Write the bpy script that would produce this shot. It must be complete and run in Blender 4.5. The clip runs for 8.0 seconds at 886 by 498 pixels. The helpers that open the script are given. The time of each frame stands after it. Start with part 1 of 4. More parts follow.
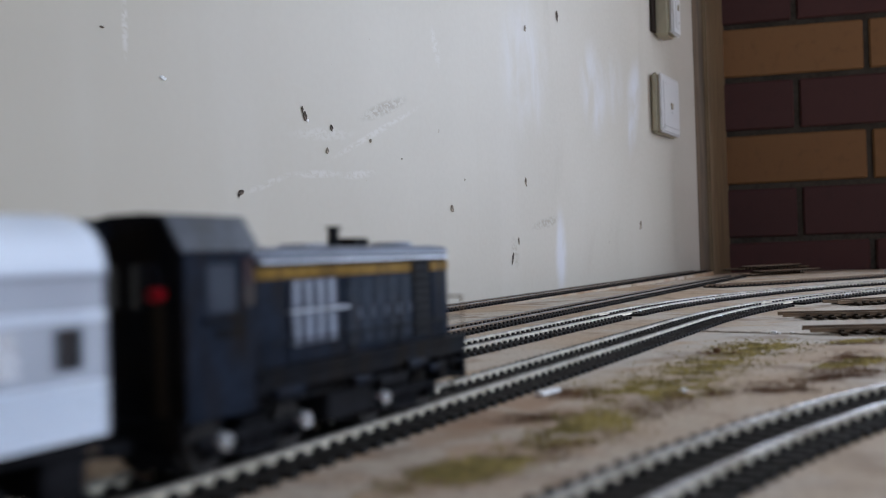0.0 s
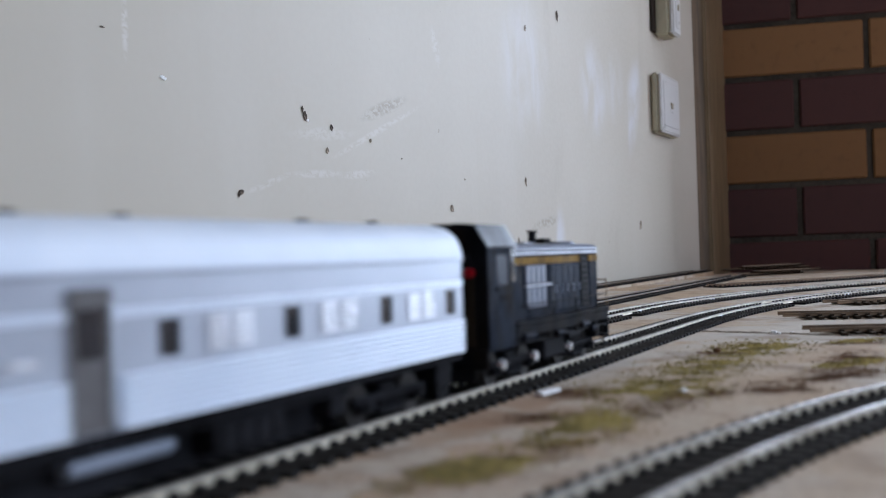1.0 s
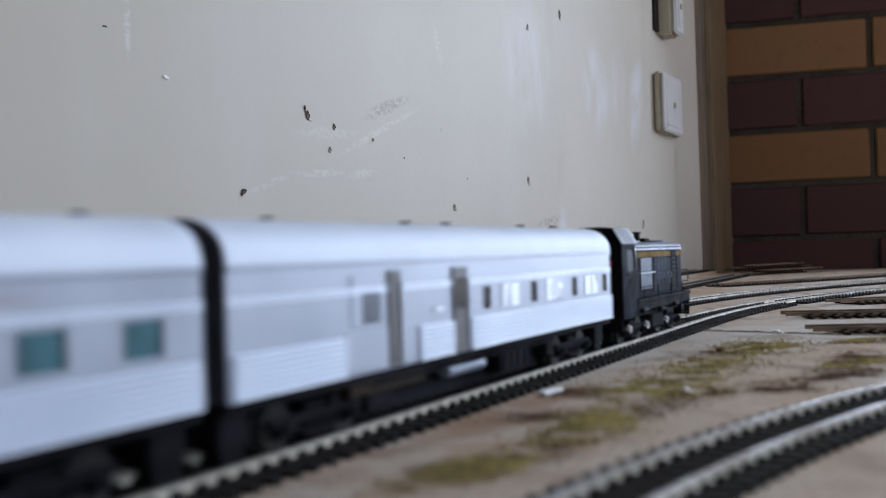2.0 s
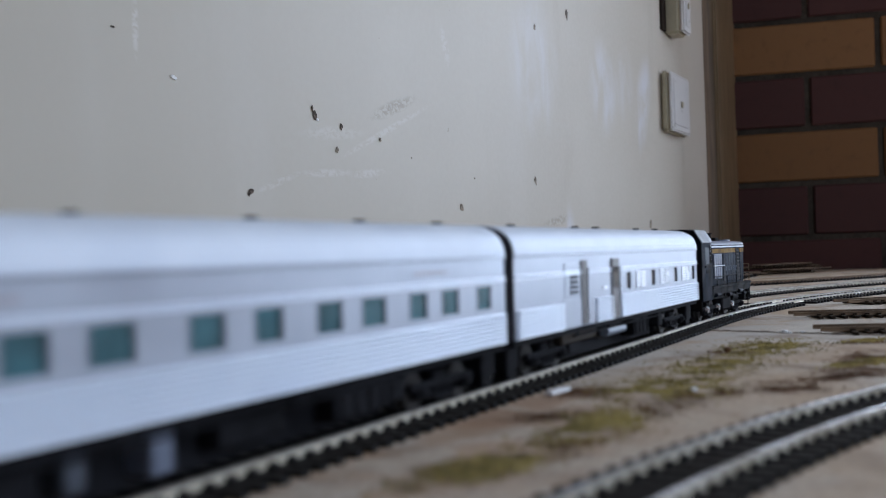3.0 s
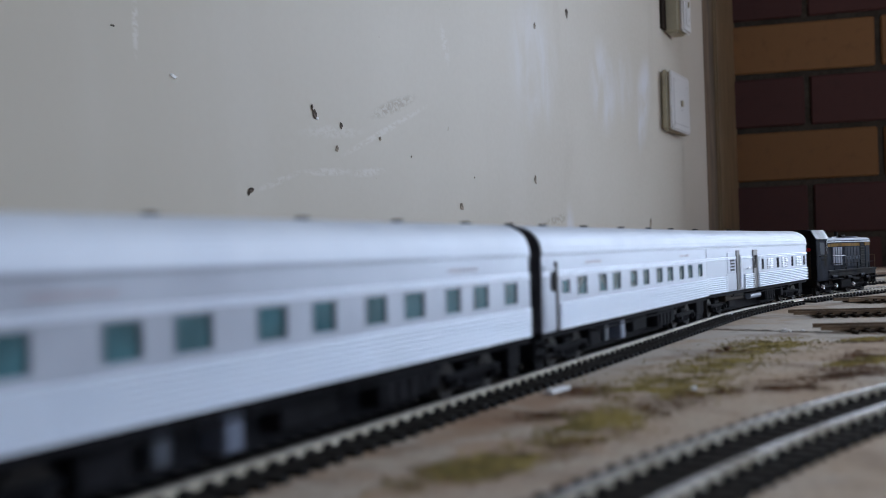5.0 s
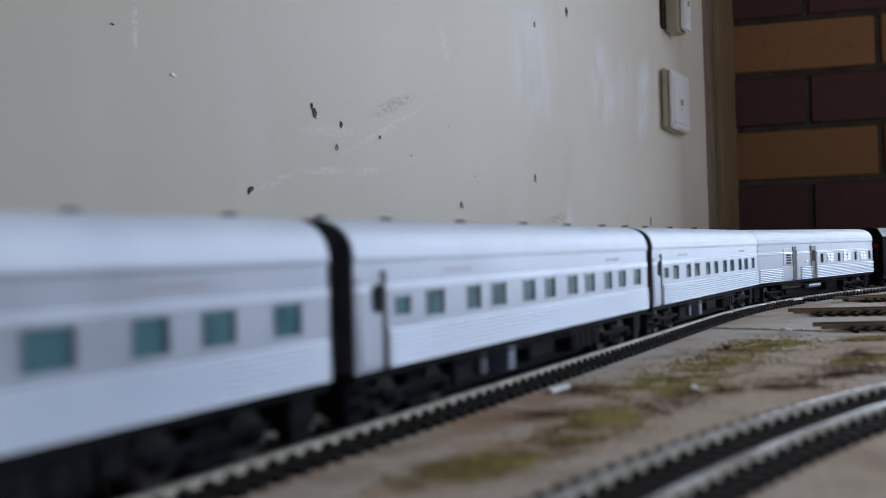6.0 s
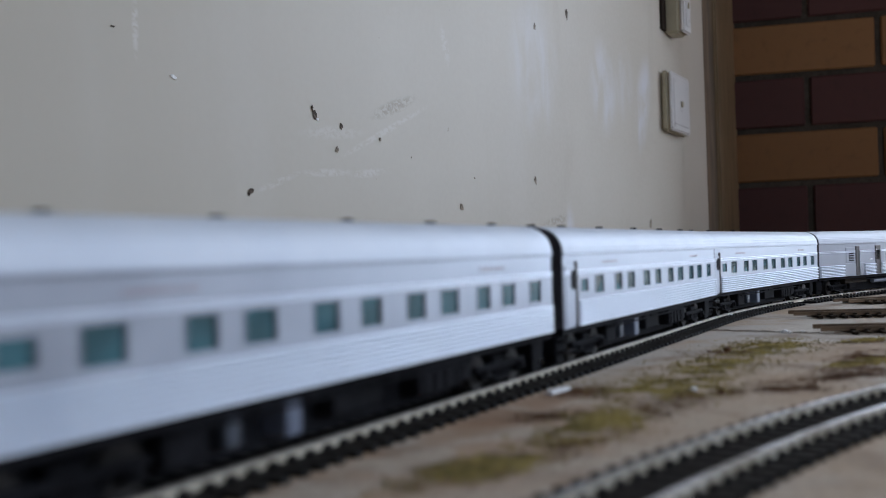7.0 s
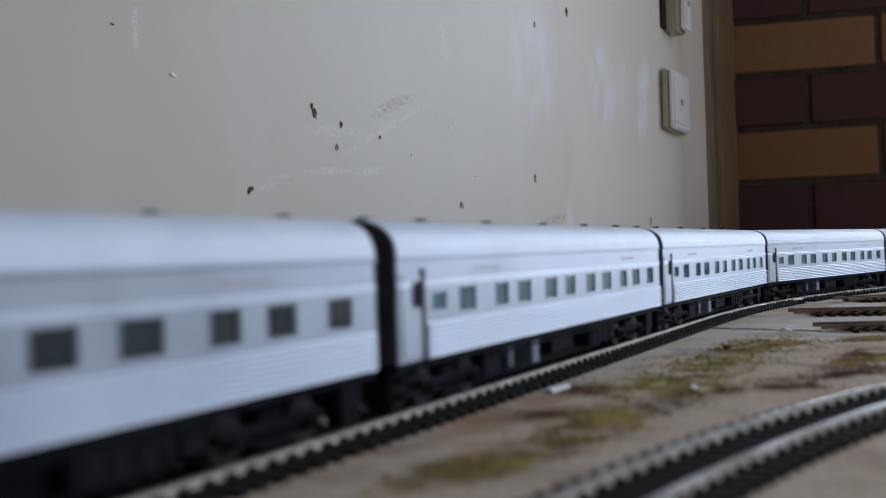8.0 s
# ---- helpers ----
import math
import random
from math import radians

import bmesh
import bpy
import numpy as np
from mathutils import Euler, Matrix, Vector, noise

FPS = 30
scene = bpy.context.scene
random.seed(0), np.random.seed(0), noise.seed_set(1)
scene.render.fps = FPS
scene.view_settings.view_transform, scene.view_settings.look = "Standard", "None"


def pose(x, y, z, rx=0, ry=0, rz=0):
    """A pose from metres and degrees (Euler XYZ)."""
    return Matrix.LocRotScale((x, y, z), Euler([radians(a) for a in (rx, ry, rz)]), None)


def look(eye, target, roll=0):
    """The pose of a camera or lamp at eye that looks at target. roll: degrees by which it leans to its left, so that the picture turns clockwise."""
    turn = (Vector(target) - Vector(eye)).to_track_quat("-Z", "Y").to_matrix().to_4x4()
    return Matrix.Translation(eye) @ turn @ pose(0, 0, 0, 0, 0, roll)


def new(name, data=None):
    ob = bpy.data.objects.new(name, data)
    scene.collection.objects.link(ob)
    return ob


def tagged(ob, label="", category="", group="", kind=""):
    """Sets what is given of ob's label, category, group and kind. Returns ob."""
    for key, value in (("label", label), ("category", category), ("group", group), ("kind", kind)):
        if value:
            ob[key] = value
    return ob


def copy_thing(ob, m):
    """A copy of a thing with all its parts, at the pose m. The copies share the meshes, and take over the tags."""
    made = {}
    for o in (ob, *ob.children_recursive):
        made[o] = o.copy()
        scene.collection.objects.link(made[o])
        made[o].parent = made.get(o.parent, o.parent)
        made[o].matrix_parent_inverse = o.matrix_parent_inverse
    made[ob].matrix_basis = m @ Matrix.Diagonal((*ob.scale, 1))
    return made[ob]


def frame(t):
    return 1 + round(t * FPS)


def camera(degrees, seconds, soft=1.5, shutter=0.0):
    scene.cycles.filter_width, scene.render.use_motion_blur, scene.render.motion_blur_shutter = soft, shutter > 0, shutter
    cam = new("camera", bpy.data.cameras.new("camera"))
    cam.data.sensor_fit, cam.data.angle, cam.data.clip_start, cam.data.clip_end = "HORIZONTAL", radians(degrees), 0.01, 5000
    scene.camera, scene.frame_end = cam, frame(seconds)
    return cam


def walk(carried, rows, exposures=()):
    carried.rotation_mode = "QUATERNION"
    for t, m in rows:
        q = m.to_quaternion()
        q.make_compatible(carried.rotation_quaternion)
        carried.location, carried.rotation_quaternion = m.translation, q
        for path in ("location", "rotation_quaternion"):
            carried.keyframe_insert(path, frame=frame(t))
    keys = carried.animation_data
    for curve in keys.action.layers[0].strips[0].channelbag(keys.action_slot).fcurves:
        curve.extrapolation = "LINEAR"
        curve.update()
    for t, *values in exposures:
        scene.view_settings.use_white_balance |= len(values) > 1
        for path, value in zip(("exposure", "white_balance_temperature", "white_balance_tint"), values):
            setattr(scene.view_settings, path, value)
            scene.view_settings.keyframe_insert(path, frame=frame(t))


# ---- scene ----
from functools import lru_cache

# ---------------------------------------------------------------- camera
FOV = 48.8
EYE = (0.0, 0.0, 0.049)
ROLL = -1.802
PITCH = 0.4085
NOD = 0.03315                     # degrees of one small step of yaw or nod
cam = camera(FOV, 8.0, soft=0.7, shutter=0.5)
cam.data.dof.use_dof = True
cam.data.dof.focus_distance = 0.8
cam.data.dof.aperture_fstop = 12.0


def aim(yaw, pitch):
    """Camera pose: yaw to the left and pitch up, in degrees; the camera leans by a fixed small roll."""
    return Matrix.Translation(EYE) @ pose(0, 0, 0, 90 + pitch, 0, yaw) @ pose(0, 0, 0, 0, 0, ROLL)


walk(cam, [(t, aim(NOD * yaw, PITCH - NOD * dip)) for t, yaw, dip in (
    (0.0, 0, 0), (1.0, 0, 0.3), (1.5, 0, 1.5), (1.7, 0.3, 1.5), (2.2, 9, 1.4), (2.8, 16.8, 1.4), (3.0, 17, 1.5), (3.5, 17, 2.6), (4.0, 17, 6),
    (4.5, 17, 2.6), (5.2, 17, 4.0), (6.0, 17, 5.6), (6.5, 17, 2.1), (7.0, 17, 2.1), (7.5, 17, 3.2), (8.0, 17, 5.6))],
    exposures=[(0, 0.04, 6100, 11), (0.5, 0.18, 5970, 11), (1.7, 0.07, 5970, 11), (3.0, -0.16, 5950, 10), (8.0, -0.36, 6090, 10)])

# ---------------------------------------------------------------- light
world = bpy.data.worlds.new("world")
scene.world = world
world.use_nodes = True
wn = world.node_tree
sky = wn.nodes.new("ShaderNodeTexSky")
sky.sky_type, sky.sun_disc = 'NISHITA', False
sky.sun_elevation, sky.sun_rotation = radians(45), radians(250)
wn.links.new(sky.outputs[0], wn.nodes["Background"].inputs[0])
wn.nodes["Background"].inputs[1].default_value = 0.12
sun = bpy.data.lights.new("sun", 'SUN')
sun.energy, sun.angle, sun.color = 1.2, radians(10), (1.0, 0.96, 0.9)
new("sun", sun).matrix_world = look((-4, -1.5, 4.3), (0, 0, 0))

# ---------------------------------------------------------------- plan
HEAD = 28.4                       # heading of the plaster wall, degrees from +Y to +X
WALL0 = Vector((-0.010, 0.92, 0))
U = Vector((math.sin(radians(HEAD)), math.cos(radians(HEAD)), 0))    # along the wall
V = Vector((U.y, -U.x, 0))                                           # from the wall into the room
ROOM = Matrix(((U.x, V.x, 0, WALL0.x), (U.y, V.y, 0, WALL0.y), (0, 0, 1, 0), (0, 0, 0, 1)))   # (u, v, z) -> world
CORNER = 1.09                     # length of the plaster wall beyond WALL0
BRICK_TURN = -14.7                # turn of the brick wall
NORTH = Matrix.Translation(ROOM @ Vector((CORNER, 0, 0))) @ pose(0, 0, 0, 0, 0, BRICK_TURN)      # (along, through, z) -> world
WIN_X0, WIN_X1, WIN_Z0, WIN_Z1 = 0.65, 1.80, 0.06, 1.42             # window opening in the brick wall, past the edge of the view

REVEAL = 0.19                     # the window sits deep in the wall
window_light = bpy.data.lights.new("window_light", 'AREA')
window_light.shape, window_light.size, window_light.size_y = 'RECTANGLE', WIN_X1 - WIN_X0, WIN_Z1 - WIN_Z0
window_light.energy, window_light.color = 60, (0.80, 0.88, 1.0)
glow = new("window_light", window_light)
spot = NORTH @ Vector(((WIN_X0 + WIN_X1) / 2, REVEAL, (WIN_Z0 + WIN_Z1) / 2))
glow.matrix_world = look(spot, spot + NORTH.to_3x3() @ Vector((0, -1, 0)))

# unseen fill window, added in the side wall behind the camera's right shoulder
SIDE_U0, SIDE_U1, SIDE_Z0, SIDE_Z1 = -1.15, -0.15, 0.15, 1.35
side_light = bpy.data.lights.new("side_window_light", 'AREA')
side_light.shape, side_light.size, side_light.size_y = 'RECTANGLE', SIDE_U1 - SIDE_U0, SIDE_Z1 - SIDE_Z0
side_light.energy, side_light.color = 18, (0.78, 0.88, 1.0)
glow2 = new("side_window_light", side_light)
spot2 = ROOM @ Vector(((SIDE_U0 + SIDE_U1) / 2, 1.9, (SIDE_Z0 + SIDE_Z1) / 2))
glow2.matrix_world = look(spot2, spot2 - V)


# ---------------------------------------------------------------- materials
class Shade:
    """A small helper round one node material."""

    def __init__(self, name, rough=0.6, metal=0.0):
        self.m = bpy.data.materials.new(name)
        self.m.use_nodes = True
        self.n, self.l = self.m.node_tree.nodes, self.m.node_tree.links
        self.b = self.n["Principled BSDF"]
        self.b.inputs["Roughness"].default_value, self.b.inputs["Metallic"].default_value = rough, metal
        self.tc = self.n.new("ShaderNodeTexCoord")

    def noise(self, scale, detail=5, stretch=(1, 1, 1), dist=0.0, coord="Object"):
        mp = self.n.new("ShaderNodeMapping")
        mp.inputs["Scale"].default_value = stretch
        self.l.new(self.tc.outputs[coord], mp.inputs[0])
        z = self.n.new("ShaderNodeTexNoise")
        z.inputs["Scale"].default_value, z.inputs["Detail"].default_value, z.inputs["Distortion"].default_value = scale, detail, dist
        self.l.new(mp.outputs[0], z.inputs["Vector"])
        return z.outputs["Fac"]

    def ramp(self, fac, lo, hi, a=0.0, b=1.0):
        r = self.n.new("ShaderNodeMapRange")
        r.inputs[1].default_value, r.inputs[2].default_value, r.inputs[3].default_value, r.inputs[4].default_value = lo, hi, a, b
        r.interpolation_type = 'SMOOTHSTEP'
        self.l.new(fac, r.inputs[0])
        return r.outputs[0]

    def mix(self, fac, a, b):
        x = self.n.new("ShaderNodeMix")
        x.data_type = 'RGBA'
        for sock, val in ((x.inputs[0], fac), (x.inputs[6], a), (x.inputs[7], b)):
            if isinstance(val, tuple):
                sock.default_value = (*val, 1)
            elif isinstance(val, (int, float)):
                sock.default_value = val
            else:
                self.l.new(val, sock)
        return x.outputs[2]

    def math(self, op, a, b):
        x = self.n.new("ShaderNodeMath")
        x.operation = op
        for sock, val in ((x.inputs[0], a), (x.inputs[1], b)):
            if isinstance(val, (int, float)):
                sock.default_value = val
            else:
                self.l.new(val, sock)
        return x.outputs[0]

    def colour(self, out):
        self.l.new(out, self.b.inputs["Base Color"])
        return self

    def rough(self, out):
        self.l.new(out, self.b.inputs["Roughness"])
        return self

    def bump(self, out, strength=0.3, dist=0.001):
        p = self.n.new("ShaderNodeBump")
        p.inputs["Strength"].default_value, p.inputs["Distance"].default_value = strength, dist
        self.l.new(out, p.inputs["Height"])
        self.l.new(p.outputs[0], self.b.inputs["Normal"])
        return self

    def random(self):
        return self.n.new("ShaderNodeObjectInfo").outputs["Random"]


def plain(name, colour, rough=0.6, metal=0.0, vary=0.12, scale=200.0, bump=0.0):
    s = Shade(name, rough, metal)
    a = s.noise(scale)
    b = s.noise(scale * 0.13, 3)
    dark, light = tuple(c * (1 - vary) for c in colour), tuple(min(1.0, c * (1 + vary)) for c in colour)
    s.colour(s.mix(s.ramp(s.math('ADD', a, b), 0.75, 1.25), dark, light))
    s.rough(s.ramp(a, 0.3, 0.7, max(0.05, rough - 0.08), min(1, rough + 0.08)))
    s.b.inputs["Specular IOR Level"].default_value = 0.03 if max(colour) < 0.08 else 0.4
    if bump:
        s.bump(a, bump, 0.0004)
    return s.m


def plaster_mat():
    s = Shade("plaster", 0.55)
    cloud = s.noise(2.2, 4)
    streak = s.noise(9, 4, (1.0, 1.0, 0.12))
    fine = s.noise(160, 4)
    base = s.mix(s.ramp(cloud, 0.35, 0.68), (0.42, 0.382, 0.311), (0.48, 0.447, 0.377))
    base = s.mix(s.ramp(streak, 0.5, 0.75, 0, 0.2), base, (0.52, 0.50, 0.455))
    specks = s.ramp(s.noise(75, 2), 0.76, 0.79, 0, 0.8)
    base = s.mix(specks, base, (0.30, 0.26, 0.20))
    grime = s.ramp(s.noise(5, 6, (1, 1, 0.5), 1.5), 0.60, 0.8, 0, 0.25)
    base = s.mix(grime, base, (0.33, 0.28, 0.21))
    brown, pale, filler = (0.28, 0.24, 0.185), (0.52, 0.498, 0.455), (0.57, 0.585, 0.64)
    ragged = s.ramp(s.noise(260, 6, (0.6, 1, 1), 0.5), 0.38, 0.60)
    smear = s.ramp(s.noise(26, 5, (1, 1, 0.4), 0.6), 0.34, 0.66)
    # worn marks: place along the wall, height, half length, half width, turn, colour, strength
    for u, z, w, h, turn, tint, amount in (
            (-0.079, 0.179, 0.05, 0.008, 19, brown, 0.7), (0.285, 0.085, 0.055, 0.008, 8, brown, 0.7), (0.19, 0.05, 0.012, 0.024, 20, brown, 0.5),
            (-0.243, 0.105, 0.04, 0.0035, 18, pale, 0.5), (-0.18, 0.116, 0.042, 0.0042, 4, pale, 0.6), (-0.122, 0.119, 0.034, 0.005, 8, pale, 0.6),
            (-0.09, 0.158, 0.10, 0.004, 22, pale, 0.6), (-0.375, 0.195, 0.0036, 0.026, 0, pale, 0.9), (0.018, 0.25, 0.009, 0.026, 20, pale, 0.6),
            (-0.17, 0.148, 0.055, 0.007, 5, pale, 0.4), (0.235, 0.265, 0.085, 0.10, 0, filler, 0.42), (0.47, 0.27, 0.07, 0.08, 0, filler, 0.55),
            (0.645, 0.27, 0.045, 0.10, -24, filler, 0.7), (0.328, 0.05, 0.026, 0.065, 0, filler, 0.7), (0.56, 0.285, 0.05, 0.07, 0, filler, 0.35)):
        mp = s.n.new("ShaderNodeMapping")
        mp.vector_type = 'TEXTURE'
        mp.inputs["Location"].default_value, mp.inputs["Rotation"].default_value, mp.inputs["Scale"].default_value = (u, 0, z), (0, -radians(turn), 0), (w, 1, h)
        s.l.new(s.tc.outputs["Object"], mp.inputs[0])
        g = s.n.new("ShaderNodeTexGradient")
        g.gradient_type = 'SPHERICAL'
        s.l.new(mp.outputs[0], g.inputs[0])
        mask = s.math('MULTIPLY', s.ramp(g.outputs["Fac"], 0.0, 0.7), smear if tint is filler else ragged)
        base = s.mix(s.math('MULTIPLY', mask, amount), base, tint)
    s.colour(base).rough(s.ramp(fine, 0.3, 0.7, 0.5, 0.62)).bump(s.noise(14, 3), 0.05, 0.002)
    return s.m


def board_mat():
    s = Shade("board", 0.85)
    big = s.noise(6, 5, (1, 1, 1), 0.8)
    mid = s.noise(28, 6, (1, 1, 1), 0.6)
    fine = s.noise(420, 5)
    base = s.mix(s.ramp(big, 0.36, 0.64), (0.455, 0.325, 0.205), (0.56, 0.51, 0.435))
    base = s.mix(s.ramp(mid, 0.50, 0.70, 0, 0.8), base, (0.20, 0.12, 0.065))
    base = s.mix(s.ramp(s.noise(17, 5, (1, 1, 1), 1.2), 0.56, 0.74, 0, 0.55), base, (0.55, 0.50, 0.44))
    base = s.mix(s.ramp(fine, 0.3, 0.75, 0, 0.5), base, (0.22, 0.16, 0.10))
    # damp stains with ragged rims: place, half length, half width, turn, colour, strength
    rag = s.ramp(s.noise(34, 6, (1, 1, 1), 0.8), 0.34, 0.62)
    for x, y, w, h, turn, tint, amount in (
            (0.0, 0.245, 0.16, 0.055, 62, (0.36, 0.21, 0.105), 0.6), (0.025, 0.30, 0.05, 0.03, 60, (0.26, 0.14, 0.07), 0.6),
            (0.19, 0.42, 0.10, 0.05, 60, (0.33, 0.21, 0.11), 0.5), (0.10, 0.47, 0.16, 0.03, 60, (0.46, 0.42, 0.365), 0.7),
            (0.24, 0.60, 0.20, 0.08, 45, (0.46, 0.42, 0.365), 0.7)):
        mp = s.n.new("ShaderNodeMapping")
        mp.vector_type = 'TEXTURE'
        mp.inputs["Location"].default_value, mp.inputs["Rotation"].default_value, mp.inputs["Scale"].default_value = (x, y, 0), (0, 0, radians(turn)), (w, h, 1)
        s.l.new(s.tc.outputs["Object"], mp.inputs[0])
        g = s.n.new("ShaderNodeTexGradient")
        g.gradient_type = 'SPHERICAL'
        s.l.new(mp.outputs[0], g.inputs[0])
        base = s.mix(s.math('MULTIPLY', s.math('MULTIPLY', s.ramp(g.outputs["Fac"], 0.0, 0.6), rag), amount), base, tint)
    s.colour(base).bump(s.math('ADD', fine, mid), 0.35, 0.0008)
    return s.m


def weathered(name, colour, grime, rough=0.5, amount=0.7, gloss=0.012):
    """Painted plastic rubbed with brown weathering that streaks downwards."""
    s = Shade(name, rough)
    s.b.inputs["Specular IOR Level"].default_value = gloss
    streak = s.noise(150, 5, (1, 1, 0.25), 0.6)
    cloud = s.noise(60, 4, (1, 1, 1), 0.8)
    base = s.mix(s.ramp(s.noise(400, 3), 0.3, 0.7), tuple(c * 0.8 for c in colour), tuple(c * 1.2 for c in colour))
    base = s.mix(s.ramp(streak, 0.42, 0.68, 0, amount), base, grime)
    base = s.mix(s.ramp(cloud, 0.5, 0.72, 0, amount * 0.8), base, tuple(c * 0.45 for c in colour))
    s.colour(base).rough(s.ramp(cloud, 0.3, 0.7, rough - 0.1, rough + 0.15))
    return s.m


def brick_mat(name, a, b):
    s = Shade(name, 0.8)
    one = s.random()
    g = s.noise(55, 6)
    base = s.mix(one, a, b)
    base = s.mix(s.ramp(g, 0.5, 0.8, 0, 0.4), base, tuple(c * 0.6 for c in a))
    s.colour(base).bump(s.noise(220, 5), 0.4, 0.001)
    return s.m


def timber_mat(name, a, b):
    s = Shade(name, 0.55)
    g = s.noise(30, 6, (6, 6, 0.25), 0.6)
    base = s.mix(s.ramp(g, 0.3, 0.7), a, b)
    base = s.mix(s.ramp(s.noise(14, 4), 0.62, 0.72, 0, 0.7), base, (0.10, 0.07, 0.04))
    s.colour(base).bump(g, 0.2, 0.0006)
    return s.m


def rail_mat(name, a, b, metal, rough):
    s = Shade(name, rough, metal)
    g = s.noise(90, 5)
    s.colour(s.mix(s.ramp(g, 0.35, 0.7), a, b)).rough(s.ramp(g, 0.3, 0.7, rough, rough + 0.18))
    return s.m


def sleeper_mat(name, a, b, painted_sheen):
    """Moulded plastic; sheen on its upper faces is painted in a paler colour."""
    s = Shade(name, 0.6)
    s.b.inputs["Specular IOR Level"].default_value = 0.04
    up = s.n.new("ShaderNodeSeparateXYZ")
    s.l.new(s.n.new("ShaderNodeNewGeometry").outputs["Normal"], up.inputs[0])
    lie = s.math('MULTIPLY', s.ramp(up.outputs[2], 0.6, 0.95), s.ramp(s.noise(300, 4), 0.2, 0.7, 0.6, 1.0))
    s.colour(s.mix(lie, s.mix(s.random(), a, b), painted_sheen)).bump(s.noise(900, 4, (1, 0.3, 1)), 0.3, 0.0002)
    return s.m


def silver_mat(name, a, b, rough=0.34, metal=0.55):
    s = Shade(name, rough, metal)
    s.b.inputs["Specular IOR Level"].default_value = 0.45 if a[0] > 0.5 else 0.25
    g = s.noise(45, 5)
    h = s.noise(600, 3)
    s.colour(s.mix(s.ramp(g, 0.3, 0.7), a, b)).rough(s.ramp(g, 0.3, 0.75, rough - 0.05, rough + 0.1)).bump(h, 0.06, 0.0002)
    return s.m


def glazing_mat(name, colour):
    s = Shade(name, 0.12)
    s.colour(s.mix(s.ramp(s.noise(70, 2), 0.35, 0.65), tuple(c * 0.6 for c in colour), colour))
    s.b.inputs["Transmission Weight"].default_value = 0.1
    s.b.inputs["Coat Weight"].default_value = 0.2
    return s.m


